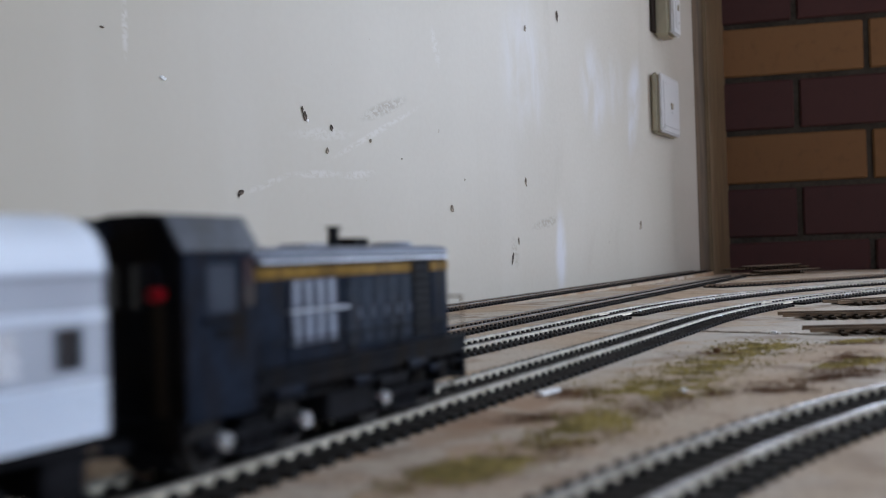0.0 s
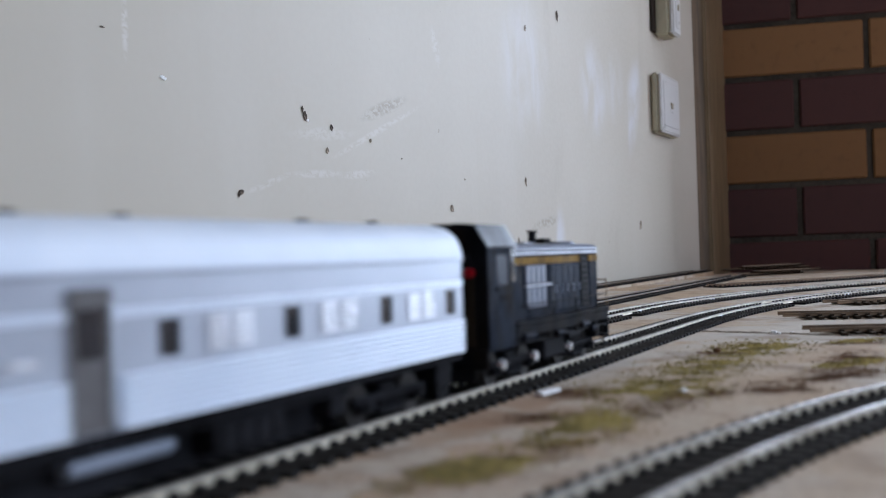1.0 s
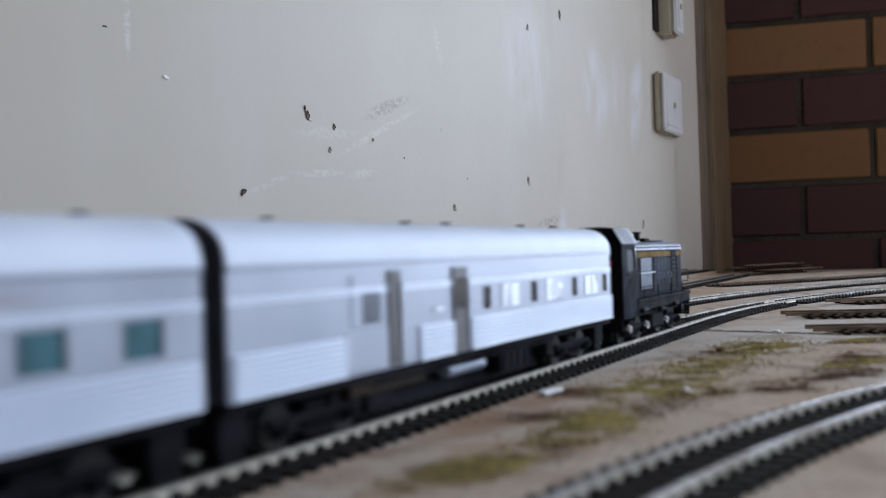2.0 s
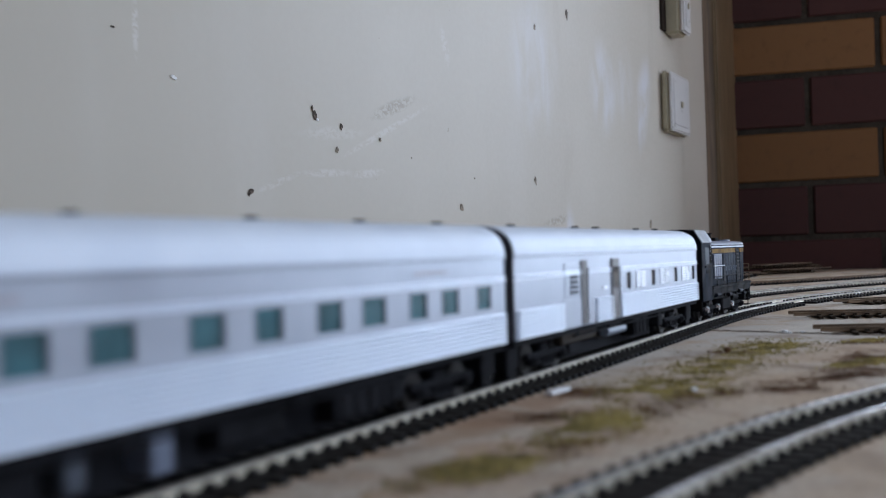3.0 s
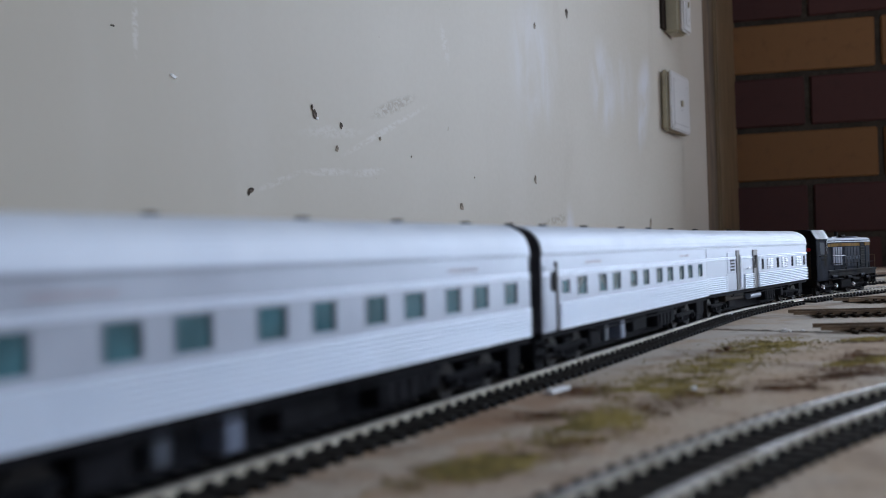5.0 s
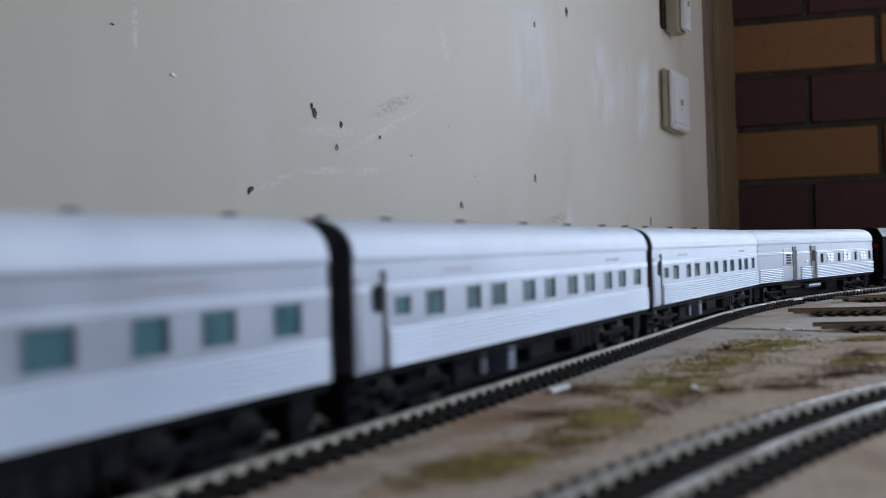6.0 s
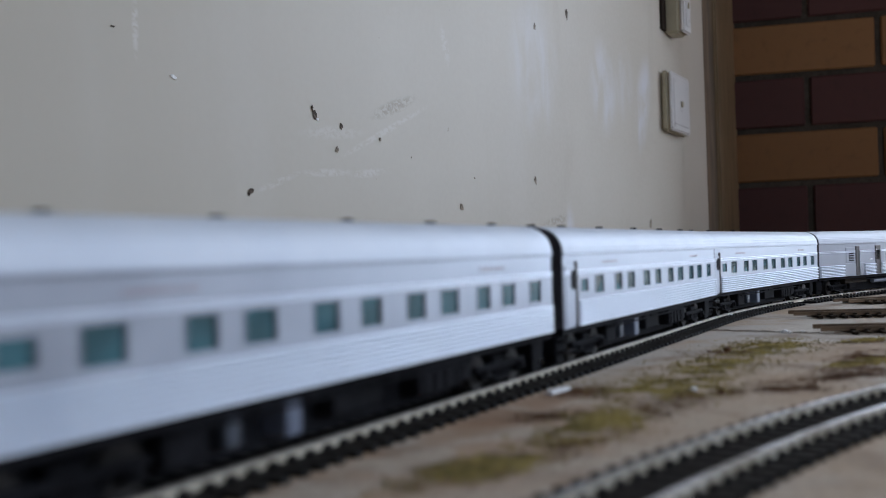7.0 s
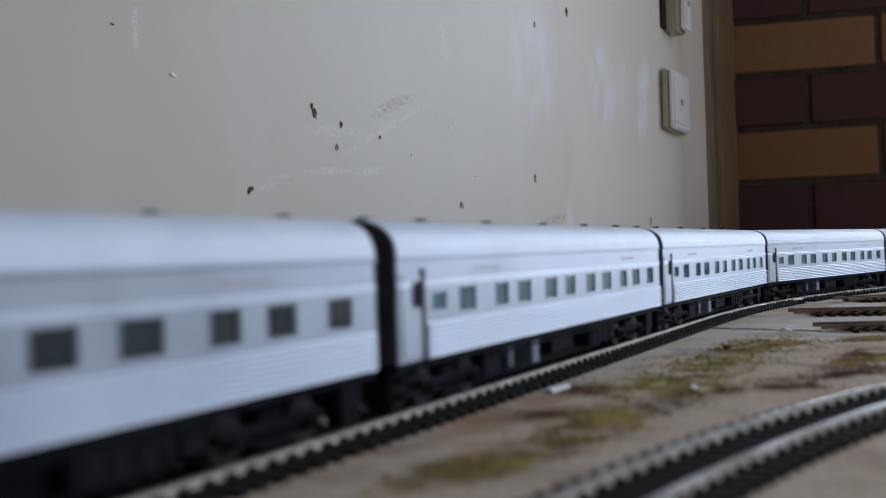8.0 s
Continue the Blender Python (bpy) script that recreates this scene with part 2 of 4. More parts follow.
MAT = dict(
    plaster=plaster_mat(),
    board=board_mat(),
    timber=timber_mat("timber", (0.12, 0.084, 0.044), (0.20, 0.145, 0.082)),
    shaded_timber=timber_mat("shaded_timber", (0.085, 0.058, 0.033), (0.15, 0.105, 0.062)),
    rail=rail_mat("nickel_rail", (0.40, 0.39, 0.375), (0.27, 0.25, 0.22), 0.95, 0.32),
    # darker copy of the nickel rail, for rails that catch no light
    rail_dark=rail_mat("unlit_rail", (0.22, 0.21, 0.20), (0.13, 0.12, 0.105), 0.8, 0.4),
    rail_web=rail_mat("dull_rail", (0.62, 0.58, 0.48), (0.44, 0.39, 0.30), 0.3, 0.42),
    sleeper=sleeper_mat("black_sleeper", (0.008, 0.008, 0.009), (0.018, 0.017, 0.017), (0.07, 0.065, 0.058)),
    rusty_rail=plain("rusty_rail", (0.16, 0.11, 0.07), 0.6, 0.5, 0.35, 120),
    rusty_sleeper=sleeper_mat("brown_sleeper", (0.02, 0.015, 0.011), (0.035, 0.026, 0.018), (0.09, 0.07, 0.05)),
    red_brick=brick_mat("red_brick", (0.036, 0.0088, 0.0085), (0.050, 0.013, 0.0115)),
    yellow_brick=brick_mat("yellow_brick", (0.142, 0.066, 0.020), (0.178, 0.086, 0.029)),
    mortar=plain("mortar", (0.052, 0.044, 0.036), 0.9, 0, 0.25, 120, 0.4),
    # ceiling and dark_brick cover unseen surfaces, dark to limit bounce light
    ceiling=plain("ceiling", (0.18, 0.13, 0.085), 0.7, 0, 0.2, 8),
    dark_brick=plain("dark_brick", (0.16, 0.06, 0.045), 0.85, 0, 0.3, 20),
    floor=plain("floor", (0.20, 0.15, 0.10), 0.6, 0, 0.2, 6),
    white_plastic=plain("white_plastic", (0.56, 0.555, 0.545), 0.35, 0, 0.04, 60),
    beige_plastic=plain("beige_plastic", (0.40, 0.36, 0.26), 0.45, 0, 0.08, 60),
    dark_gap=plain("dark_gap", (0.03, 0.024, 0.02), 0.8),
    chip=plain("chipped_plaster", (0.09, 0.07, 0.055), 0.95, 0, 0.5, 700, 0.6),
    chip_faint=plain("shallow_chip", (0.24, 0.20, 0.155), 0.9, 0, 0.35, 500),
    chip_pale=plain("pale_filler", (0.80, 0.80, 0.80), 0.8, 0, 0.06, 300),
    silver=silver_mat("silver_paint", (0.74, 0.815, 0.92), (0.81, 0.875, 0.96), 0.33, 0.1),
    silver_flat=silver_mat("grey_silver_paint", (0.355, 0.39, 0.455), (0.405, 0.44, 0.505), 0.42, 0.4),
    silver_roof=silver_mat("roof_silver_paint", (0.58, 0.64, 0.735), (0.66, 0.715, 0.80), 0.56, 0.1),
    tank_grey=silver_mat("tank_grey_paint", (0.16, 0.19, 0.24), (0.22, 0.25, 0.31), 0.4, 0.1),
    louvre=silver_mat("bright_louvre", (0.80, 0.84, 0.90), (0.86, 0.89, 0.94), 0.28, 0.5),
    black=plain("black_plastic", (0.014, 0.014, 0.016), 0.55, 0, 0.25, 150),
    car_wheel=plain("dull_wheel", (0.035, 0.033, 0.032), 0.5, 0.3, 0.2, 200),
    underframe=plain("dark_underframe", (0.011, 0.011, 0.013), 0.75, 0, 0.4, 150),
    gangway=plain("gangway_rubber", (0.062, 0.064, 0.078), 0.7, 0, 0.2, 300),
    post=plain("door_post_grey", (0.092, 0.088, 0.09), 0.5, 0, 0.15, 300),
    glass=glazing_mat("teal_glazing", (0.062, 0.17, 0.205)),
    recess_shade=plain("dark_recess", (0.022, 0.034, 0.04), 0.6),
    # last carriage has the same glass; its dark reflections are in this colour
    dark_glass=glazing_mat("dark_glazing", (0.026, 0.045, 0.052)),
    black_glass=glazing_mat("black_glazing", (0.018, 0.02, 0.028)),
    letters=plain("faded_lettering", (0.34, 0.29, 0.31), 0.6),
    wheel=plain("polished_wheel", (0.74, 0.77, 0.82), 0.3, 0.8, 0.08, 200),
    loco=weathered("loco_grey_blue", (0.0125, 0.0170, 0.028), (0.014, 0.010, 0.007), 0.5),
    loco_door=weathered("loco_door_blue", (0.030, 0.038, 0.054), (0.022, 0.017, 0.012), 0.45, 0.5),
    loco_edge=plain("loco_pale_edge", (0.42, 0.46, 0.53), 0.4, 0.2, 0.25, 200),
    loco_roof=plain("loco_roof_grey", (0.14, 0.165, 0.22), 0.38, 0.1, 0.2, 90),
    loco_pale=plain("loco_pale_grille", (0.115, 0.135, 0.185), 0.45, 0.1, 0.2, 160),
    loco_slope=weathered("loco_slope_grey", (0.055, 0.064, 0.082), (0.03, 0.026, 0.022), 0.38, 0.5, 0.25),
    loco_glass=plain("loco_cab_glass", (0.04, 0.047, 0.062), 0.3, 0, 0.2, 60),
    loco_dark=weathered("loco_dark_blue", (0.008, 0.009, 0.012), (0.015, 0.011, 0.007), 0.5),
    yellow=weathered("yellow_stripe", (0.21, 0.125, 0.028), (0.07, 0.042, 0.018), 0.5, 0.6),
    red=plain("red_lens", (0.32, 0.008, 0.015), 0.25, 0, 0.1, 200),
    moss=plain("dry_scatter", (0.27, 0.21, 0.064), 0.95, 0, 0.5, 400),
    soil=plain("brown_scatter", (0.13, 0.066, 0.03), 0.95, 0, 0.4, 400),
)


# ---------------------------------------------------------------- mesh helpers
def part(name, bm, material, parent=None, label="", smooth=False):
    me = bpy.data.meshes.new(name)
    bmesh.ops.recalc_face_normals(bm, faces=bm.faces)
    if smooth:
        for f in bm.faces:
            f.smooth = True
    bm.to_mesh(me)
    bm.free()
    me.materials.append(material)
    ob = new(name, me)
    if parent:
        ob.parent = parent
    if label:
        ob["label"] = label
    return ob


def box(bm, x0, x1, y0, y1, z0, z1, bevel=0.0, m=None, segments=1):
    g = bmesh.ops.create_cube(bm, size=1)["verts"]
    for v in g:
        v.co = Vector(((x0 + x1) / 2 + v.co.x * (x1 - x0), (y0 + y1) / 2 + v.co.y * (y1 - y0), (z0 + z1) / 2 + v.co.z * (z1 - z0)))
    if bevel:
        es = list({e for v in g for e in v.link_edges})
        out = bmesh.ops.bevel(bm, geom=es, offset=bevel, segments=segments, affect='EDGES')
        g = list({v for f in out["faces"] for v in f.verts} | {v for v in g if v.is_valid})
    if m:
        bmesh.ops.transform(bm, matrix=m, verts=g)
    return bm


def box_bm(*a, **k):
    return box(bmesh.new(), *a, **k)


def cyl(bm, r, depth, m, n=16, r2=None):
    bmesh.ops.create_cone(bm, cap_ends=True, segments=n, radius1=r, radius2=r if r2 is None else r2, depth=depth, matrix=m)
    return bm


def bar(bm, a, b, r, n=8):
    """A round bar from a to b."""
    a, b = Vector(a), Vector(b)
    d = b - a
    return cyl(bm, r, d.length, Matrix.Translation((a + b) / 2) @ d.to_track_quat('Z', 'Y').to_matrix().to_4x4(), n)


def sweep(profile, y0, y1, closed=True):
    """A solid of one (x, z) outline drawn out along y."""
    bm = bmesh.new()
    a = [bm.verts.new((x, y0, z)) for x, z in profile]
    b = [bm.verts.new((x, y1, z)) for x, z in profile]
    n = len(profile)
    for i in range(n):
        bm.faces.new((a[i], a[(i + 1) % n], b[(i + 1) % n], b[i]))
    bm.faces.new(a[::-1])
    bm.faces.new(b)
    return bm


# ---------------------------------------------------------------- the room
def room():
    def slab(name, u0, u1, v0, v1, z0, z1, mat, label):
        ob = part(name, box_bm(u0, u1, v0, v1, z0, z1), mat)
        ob.matrix_world = ROOM
        return tagged(ob, label, name.split("_")[0], kind="structure")
    west = slab("wall_west", -2.4, CORNER + 0.05, -0.12, 0, -0.9, 1.6, MAT["plaster"], "pale cream painted plaster wall with chips and scuffs")
    slab("floor", -2.4, 2.6, -0.12, 2.6, -1.0, -0.9, MAT["floor"], "plain dark room floor under the layout")
    # unseen ceiling and walls, added dark so that little light bounces back
    slab("ceiling", -2.4, 2.6, -0.12, 2.6, 1.6, 1.7, MAT["ceiling"], "unseen brown ceiling added to hold bounce light down")
    slab("wall_south", -2.5, -2.4, -0.12, 2.6, -0.9, 1.6, MAT["dark_brick"], "unseen dark wall added behind the layout to limit bounce light")
    bm = bmesh.new()
    for u0, u1, z0, z1 in ((-2.4, SIDE_U0, -0.9, 1.6), (SIDE_U1, 2.6, -0.9, 1.6), (SIDE_U0, SIDE_U1, -0.9, SIDE_Z0), (SIDE_U0, SIDE_U1, SIDE_Z1, 1.6)):
        box(bm, u0, u1, 1.85, 2.0, z0, z1)
    east = part("wall_east", bm, MAT["dark_brick"])
    east.matrix_world = ROOM
    tagged(east, "unseen dark wall added with an opening for the fill lamp", "wall", kind="structure")
    return west


wall_west = room()


def layout_boards():
    """Two boards that meet at a rough joint, across which the tracks run."""
    joint = Vector((0.19, 0.5365, 0))
    d = Vector((0.77, -0.638, 0)).normalized()
    n = Vector((-d.y, d.x, 0))        # towards the far board
    for name, sign, dz, label in (("layout_board", -1, 0.0, "tan plywood layout board, stained and scattered with dry moss"), ("layout_board", 1, -0.0003, "tan plywood layout board beyond the joint, stained grey")):
        bm = bmesh.new()
        g = box(bm, -2.39, CORNER + 0.6, 0.001, 1.5, -0.018, dz)
        bmesh.ops.transform(bm, matrix=ROOM, verts=bm.verts)
        cut = joint + n * (0.0012 * sign)
        bmesh.ops.bisect_plane(bm, geom=bm.verts[:] + bm.edges[:] + bm.faces[:], plane_co=cut, plane_no=n * -sign, clear_outer=True)
        edges = [e for e in bm.edges if e.is_boundary]
        bmesh.ops.holes_fill(bm, edges=edges)
        back = ROOM @ Vector((CORNER - 0.012, 0, 0))
        c, s = math.cos(radians(14.7)), math.sin(radians(14.7))
        bmesh.ops.bisect_plane(bm, geom=bm.verts[:] + bm.edges[:] + bm.faces[:], plane_co=back, plane_no=Vector((s, c, 0)), clear_outer=True)
        bmesh.ops.holes_fill(bm, edges=[e for e in bm.edges if e.is_boundary])
        tagged(part(name, bm, MAT["board"]), label, "layout board", kind="structure")


layout_boards()


def board_joint():
    """The splintered lip where the two boards meet."""
    rng = random.Random(11)
    a, b = Vector((0.142, 0.578, 0)), Vector((0.30, 0.4455, 0))
    d = (b - a).normalized()
    n = Vector((-d.y, d.x, 0))
    bm = bmesh.new()
    rings = []
    for i in range(90):
        c = a + (b - a) * i / 89 + n * rng.uniform(-0.0002, 0.0002)
        h = 0.0009 * rng.uniform(0.5, 1.1)
        rings.append([bm.verts.new(c + n * o + Vector((0, 0, z))) for o, z in ((-0.0009, -0.0002), (-0.0006, h), (0.0012, h * 0.8), (0.004, -0.0002))])
    for p, q in zip(rings, rings[1:]):
        for j in range(3):
            bm.faces.new((p[j], p[j + 1], q[j + 1], q[j]))
    tagged(part("board_joint", bm, MAT["board"]), "splintered edge at the joint of the boards", "board joint", kind="structure")


board_joint()


def trestles():
    for u in (-2.2, -1.0, 0.3):
        for v in (0.25, 1.2):
            leg = part("table_leg", box_bm(u, u + 0.07, v, v + 0.07, -0.9, -0.018, bevel=0.004), MAT["timber"])
            leg.matrix_world = ROOM
            tagged(leg, "square timber leg under the layout board", "table leg", "legs of the layout")


trestles()


def corner_post():
    """The plaster rounds off into a timber architrave in the corner beside the bricks."""
    def rounded(k0, k1):
        arc = [(0.86 + 0.10 * math.sin(a), 0.0006 + 0.035 * (1 - math.cos(a))) for a in (math.pi / 2 * k / 16 for k in range(k0, k1 + 1))]
        outline = arc + [(arc[-1][0], 0.0004)] + ([(arc[0][0], 0.0004)] if k0 else [])
        bm = bmesh.new()
        low, high = ([bm.verts.new((u, v, z)) for u, v in outline] for z in (-0.018, 1.6))
        for k in range(len(outline)):
            n = (k + 1) % len(outline)
            bm.faces.new((low[k], low[n], high[n], high[k]))
        bm.faces.new(low[::-1])
        bm.faces.new(high)
        return bm
    bm = rounded(0, 11)
    cove = part("wall_edge", bm, MAT["plaster"])
    cove.matrix_world = ROOM
    tagged(cove, "rounded plaster edge running into the timber", "trim", kind="structure")
    post = tagged(new("door_jamb"), "tan timber jamb, its rebate painted dark for the corner shade", "door jamb", kind="structure")
    post.matrix_world = ROOM
    # corner shade is painted in with a darker copy of the jamb timber
    part("rebate", rounded(11, 16), MAT["shaded_timber"], post, "timber edge with the corner shade painted in")
    part("jamb_face", box_bm(0.9602, 1.124, 0.0, 0.040, -0.018, 1.6, bevel=0.003, segments=2), MAT["timber"], post)


corner_post()


def switch_plate(name, u0, u1, z0, z1, thick, label, dark):
    ob = tagged(new(name), label, "switch plate", "switch plates on the plaster wall")
    ob.matrix_world = ROOM @ pose((u0 + u1) / 2, 0, (z0 + z1) / 2)
    w, h = (u1 - u0) / 2, (z1 - z0) / 2
    back = thick * 0.78
    part("mounting_block", box_bm(-w, w, 0.0, back, -h, h, bevel=0.004, segments=3), MAT["beige_plastic"], ob)
    face = part("cover", box_bm(-w + 0.001, w - 0.001, back, thick, -h + 0.001, h - 0.001, bevel=0.003, segments=3), MAT["white_plastic"], ob)
    part("inset", box_bm(-w + 0.014, w - 0.014, thick, thick + 0.0012, -h + 0.012, h - 0.012, bevel=0.0008), MAT["white_plastic"], ob)
    part("screw", box_bm(-w * 0.08, w * 0.08, thick + 0.0012, thick + 0.004, -0.006, 0.004, bevel=0.001), MAT["beige_plastic"], ob, "small brown rocker")
    if dark:
        # solid dark strip in place of the shaded gap beside the block
        part("bracket", box_bm(-w - 0.022, -w - 0.001, 0.0, 0.005, -h + 0.004, h, bevel=0.001), MAT["dark_gap"], ob, "dark strip painted for the shaded gap beside the plate")


switch_plate("switch_plate", 0.736, 0.850, 0.236, 0.333, 0.018, "off-white plastic switch plate on a beige block", False)
switch_plate("switch_plate", 0.770, 0.818, 0.398, 0.492, 0.033, "off-white plastic switch plate above another one", True)


def wall_marks():
    rng = random.Random(4)

    def chip(u, z, w, h, mat, name, label):
        bm = bmesh.new()
        n = 11
        rim, mid = [], []
        for i in range(n):
            a = 2 * math.pi * i / n
            k = rng.uniform(0.6, 1.15)
            rim.append(bm.verts.new((math.cos(a) * w * k, 0.0001, math.sin(a) * h * k)))
            mid.append(bm.verts.new((math.cos(a) * w * k * 0.8, 0.0006 * rng.uniform(0.5, 1.3), math.sin(a) * h * k * 0.8)))
        c = bm.verts.new((0, 0.0002, 0))
        for i in range(n):
            j = (i + 1) % n
            bm.faces.new((rim[i], rim[j], mid[j], mid[i]))
            bm.faces.new((mid[i], mid[j], c))
        ob = part(name, bm, mat, wall_west, label)
        ob.matrix_basis = pose(u, 0.0003, z, 0, rng.uniform(-20, 20), 0)

    for u, z, w, h in ((-0.195, 0.1595, 0.0038, 0.0036), (-0.1985, 0.1645, 0.0012, 0.003), (-0.16, 0.154, 0.0024, 0.003), (-0.272, 0.098, 0.0034, 0.0018), (-0.275, 0.0955, 0.0012, 0.002),
                       (0.338, 0.344, 0.004, 0.008), (0.182, 0.044, 0.0018, 0.008), (-0.393, 0.19, 0.002, 0.0007)):
        chip(u, z, w, h, MAT["chip"], "chip", "dark chipped hole in the plaster")
    for u, z, w, h in ((-0.167, 0.135, 0.0022, 0.0028), (0.236, 0.309, 0.003, 0.005), (0.042, 0.095, 0.004, 0.004), (0.2, 0.062, 0.002, 0.005), (-0.103, 0.149, 0.0015, 0.0022),
                       (-0.052, 0.137, 0.0008, 0.0008), (0.225, 0.131, 0.003, 0.006), (0.661, 0.088, 0.006, 0.008), (0.071, 0.125, 0.001, 0.001)):
        chip(u, z, w, h, MAT["chip_faint"], "chip", "shallow brownish chip in the plaster")
    chip(-0.344, 0.167, 0.0032, 0.0014, MAT["chip_pale"], "chip", "small white chip in the paint")
    chip(-0.192, 0.1565, 0.002, 0.0012, MAT["chip_pale"], "chip", "small white chip in the paint")


wall_marks()

# ---------------------------------------------------------------- tracks
TOP = 0.0041                      # railhead above the board
MAIN = (-0.08521, 0.165, 27.56, 0.50784, 0.90943)     # x, y, heading, straight length, then curvature
GAUGE = 0.0176


def course(s, line):
    """Place and heading (radians from +Y to +X) at arc length s on a line that runs straight and then bends."""
    x0, y0, deg, s0, k = line
    a = radians(deg)
    if s <= s0 or k == 0:
        return Vector((x0 + math.sin(a) * s, y0 + math.cos(a) * s, 0)), a
    th = k * (s - s0)
    return Vector((x0 + math.sin(a) * s0 + (math.cos(a) - math.cos(a + th)) / k, y0 + math.cos(a) * s0 + (math.sin(a + th) - math.sin(a)) / k, 0)), a + th


RAIL = [(-0.0012, 0.0017), (-0.0011, 0.0020), (-0.00045, 0.0023), (-0.0004, 0.0031), (-0.0007, 0.0034), (-0.0007, 0.0039), (-0.0005, TOP), (0.0005, TOP), (0.0007, 0.0039), (0.0007, 0.0034), (0.0004, 0.0031), (0.00045, 0.0023), (0.0011, 0.0020), (0.0012, 0.0017)]


RAIL_HEAD = [(-0.00072, 0.0036), (-0.00072, 0.0040), (-0.0004, TOP + 0.00006), (0.0004, TOP + 0.00006), (0.00072, 0.0040), (0.00072, 0.0036)]


def rail_bm(line, s0, s1, side, outline=RAIL):
    bm = bmesh.new()
    n = max(2, int((s1 - s0) / 0.012))
    prev = None
    for i in range(n + 1):
        c, a = course(s0 + (s1 - s0) * i / n, line)
        nrm = Vector((math.cos(a), -math.sin(a), 0))
        ring = [bm.verts.new(c + nrm * (side + px) + Vector((0, 0, pz))) for px, pz in outline]
        if prev:
            for j in range(len(ring)):
                k = (j + 1) % len(ring)
                bm.faces.new((prev[j], prev[k], ring[k], ring[j]))
        else:
            bm.faces.new(ring)
        prev = ring
    bm.faces.new(prev[::-1])
    return bm


@lru_cache(None)
def sleeper_mesh(mat, half, over):
    bm = box_bm(-half - over, half + over, -0.0014, 0.0014, 0, 0.0018, bevel=0.0002)
    for x in (-1, 1):
        for o in (-1, 1):
            cx = x * half + o * 0.0016
            box(bm, cx - 0.0006, cx + 0.0006, -0.0013, 0.0013, 0.0017, 0.0029)
    me = bpy.data.meshes.new("sleeper")
    bm.to_mesh(me)
    bm.free()
    me.materials.append(MAT[mat])
    return me


def track(line, s0, s1, label, rails="rail", ties="sleeper", gauge=GAUGE, lift=0.0, turn=None, group="model tracks", broad=(9, 9), gap=(9, 9), bare=0.0):
    root = tagged(new("model_track"), label, "track", group)
    root.matrix_world = turn or pose(0, 0, lift)
    rng = random.Random(int(abs(s1 * 1000) + abs(line[0]) * 1e4))
    for side in (-gauge / 2, gauge / 2):
        foot = part("rail", rail_bm(line, s0 - bare, s1, side), MAT["rail_web" if rails == "rail" else "rusty_rail"], root, "dull rail")
        part("rail_head", rail_bm(line, s0 - bare, s1, side, RAIL_HEAD), MAT[rails], foot, "worn metal running surface")
    n = int((s1 - s0) / 0.0072)
    webs = bmesh.new()
    for i in range(n):
        c, a = course(s0 + (i + 0.5) * (s1 - s0) / n, line)
        at = s0 + (i + 0.5) * (s1 - s0) / n
        if gap[0] < at < gap[1]:
            continue
        sl = new("sleeper", sleeper_mesh(ties, gauge / 2, 0.0112 if broad[0] < at < broad[1] else 0.0088))
        sl.parent = root
        sl.matrix_basis = pose(c.x, c.y, 0, 0, 0, -math.degrees(a) + rng.uniform(-1, 1))
        if i % 2:
            for side in (-gauge / 2, gauge / 2):
                c2, a2 = course(s0 + (i + 1.0) * (s1 - s0) / n, line)
                box(webs, side - 0.0008, side + 0.0008, -0.0022, 0.0022, 0.0002, 0.0011, m=pose(c2.x, c2.y, 0, 0, 0, -math.degrees(a2)))
    part("sleeper_web", webs, MAT[ties], root)
    return root


def joiner(line, s, side):
    """A metal rail joiner clasped round the rail foot, and its darker shadow gap."""
    c, a = course(s, line)
    j = part("rail_joiner", box_bm(side - 0.0015, side + 0.0015, -0.0045, 0.0045, 0.0016, 0.0029, bevel=0.0003), MAT["wheel"])
    j.matrix_world = pose(c.x, c.y, 0, 0, 0, -math.degrees(a))
    tagged(j, "bright metal rail joiner on the track", "rail joiner", "rail joiners")


SECOND = (-0.00147, 0.48, 27.95, 0.272, 0.867)
track(MAIN, -0.22, 1.38, "main model track, black sleepers and worn nickel rails", broad=(-1, 0.80), gap=(0.720, 0.738))
track(MAIN, -1.45, -0.221, "main model track, black sleepers and worn nickel rails")
track(SECOND, -0.35, 1.05, "model track beside the main one, with nickel rails", gap=(0.254, 0.280))
# both sidings get dark rails in place of missing light
track((0.0042, 0.616, 26.0, 2.0, 0.0), -0.42, 1.06, "straight model siding, rails coloured dark as unlit, on black sleepers", "rail_dark")
WALL_LINE = (0.0065, 0.895, 28.0, 2.0, 0.0)
rise = pose(0.0065, 0.895, 0, 0, 0, -28) @ pose(0, 0, 0, 0.36) @ pose(0.0065, 0.895, 0, 0, 0, -28).inverted()      # the siding climbs a little
siding = track(WALL_LINE, -0.62, 1.0, "model siding close along the plaster wall", "rail_dark", turn=rise)
for a, b in ((0.0, 0.5), (0.5, 1.0)):
    strip = part("underlay", box_bm(-0.02, 0.02, a, b, -0.008, -0.0001), MAT["board"], siding, "thin plywood underlay strip")
    strip.matrix_basis = pose(0.0065, 0.895, 0, 0, 0, -28)
track((0.0064, 0.1493, 33.49, 0.0, 1.342), -0.16, 0.75, "curved model track with bright rails beside the scatter", gauge=0.0165)
# dark rail colour here stands for rails left unlit
track((0.325, 1.185, 60, 0.1, -0.6), 0.0, 0.62, "model track laid behind the running lines, rails coloured dark as unlit", "rusty_rail")
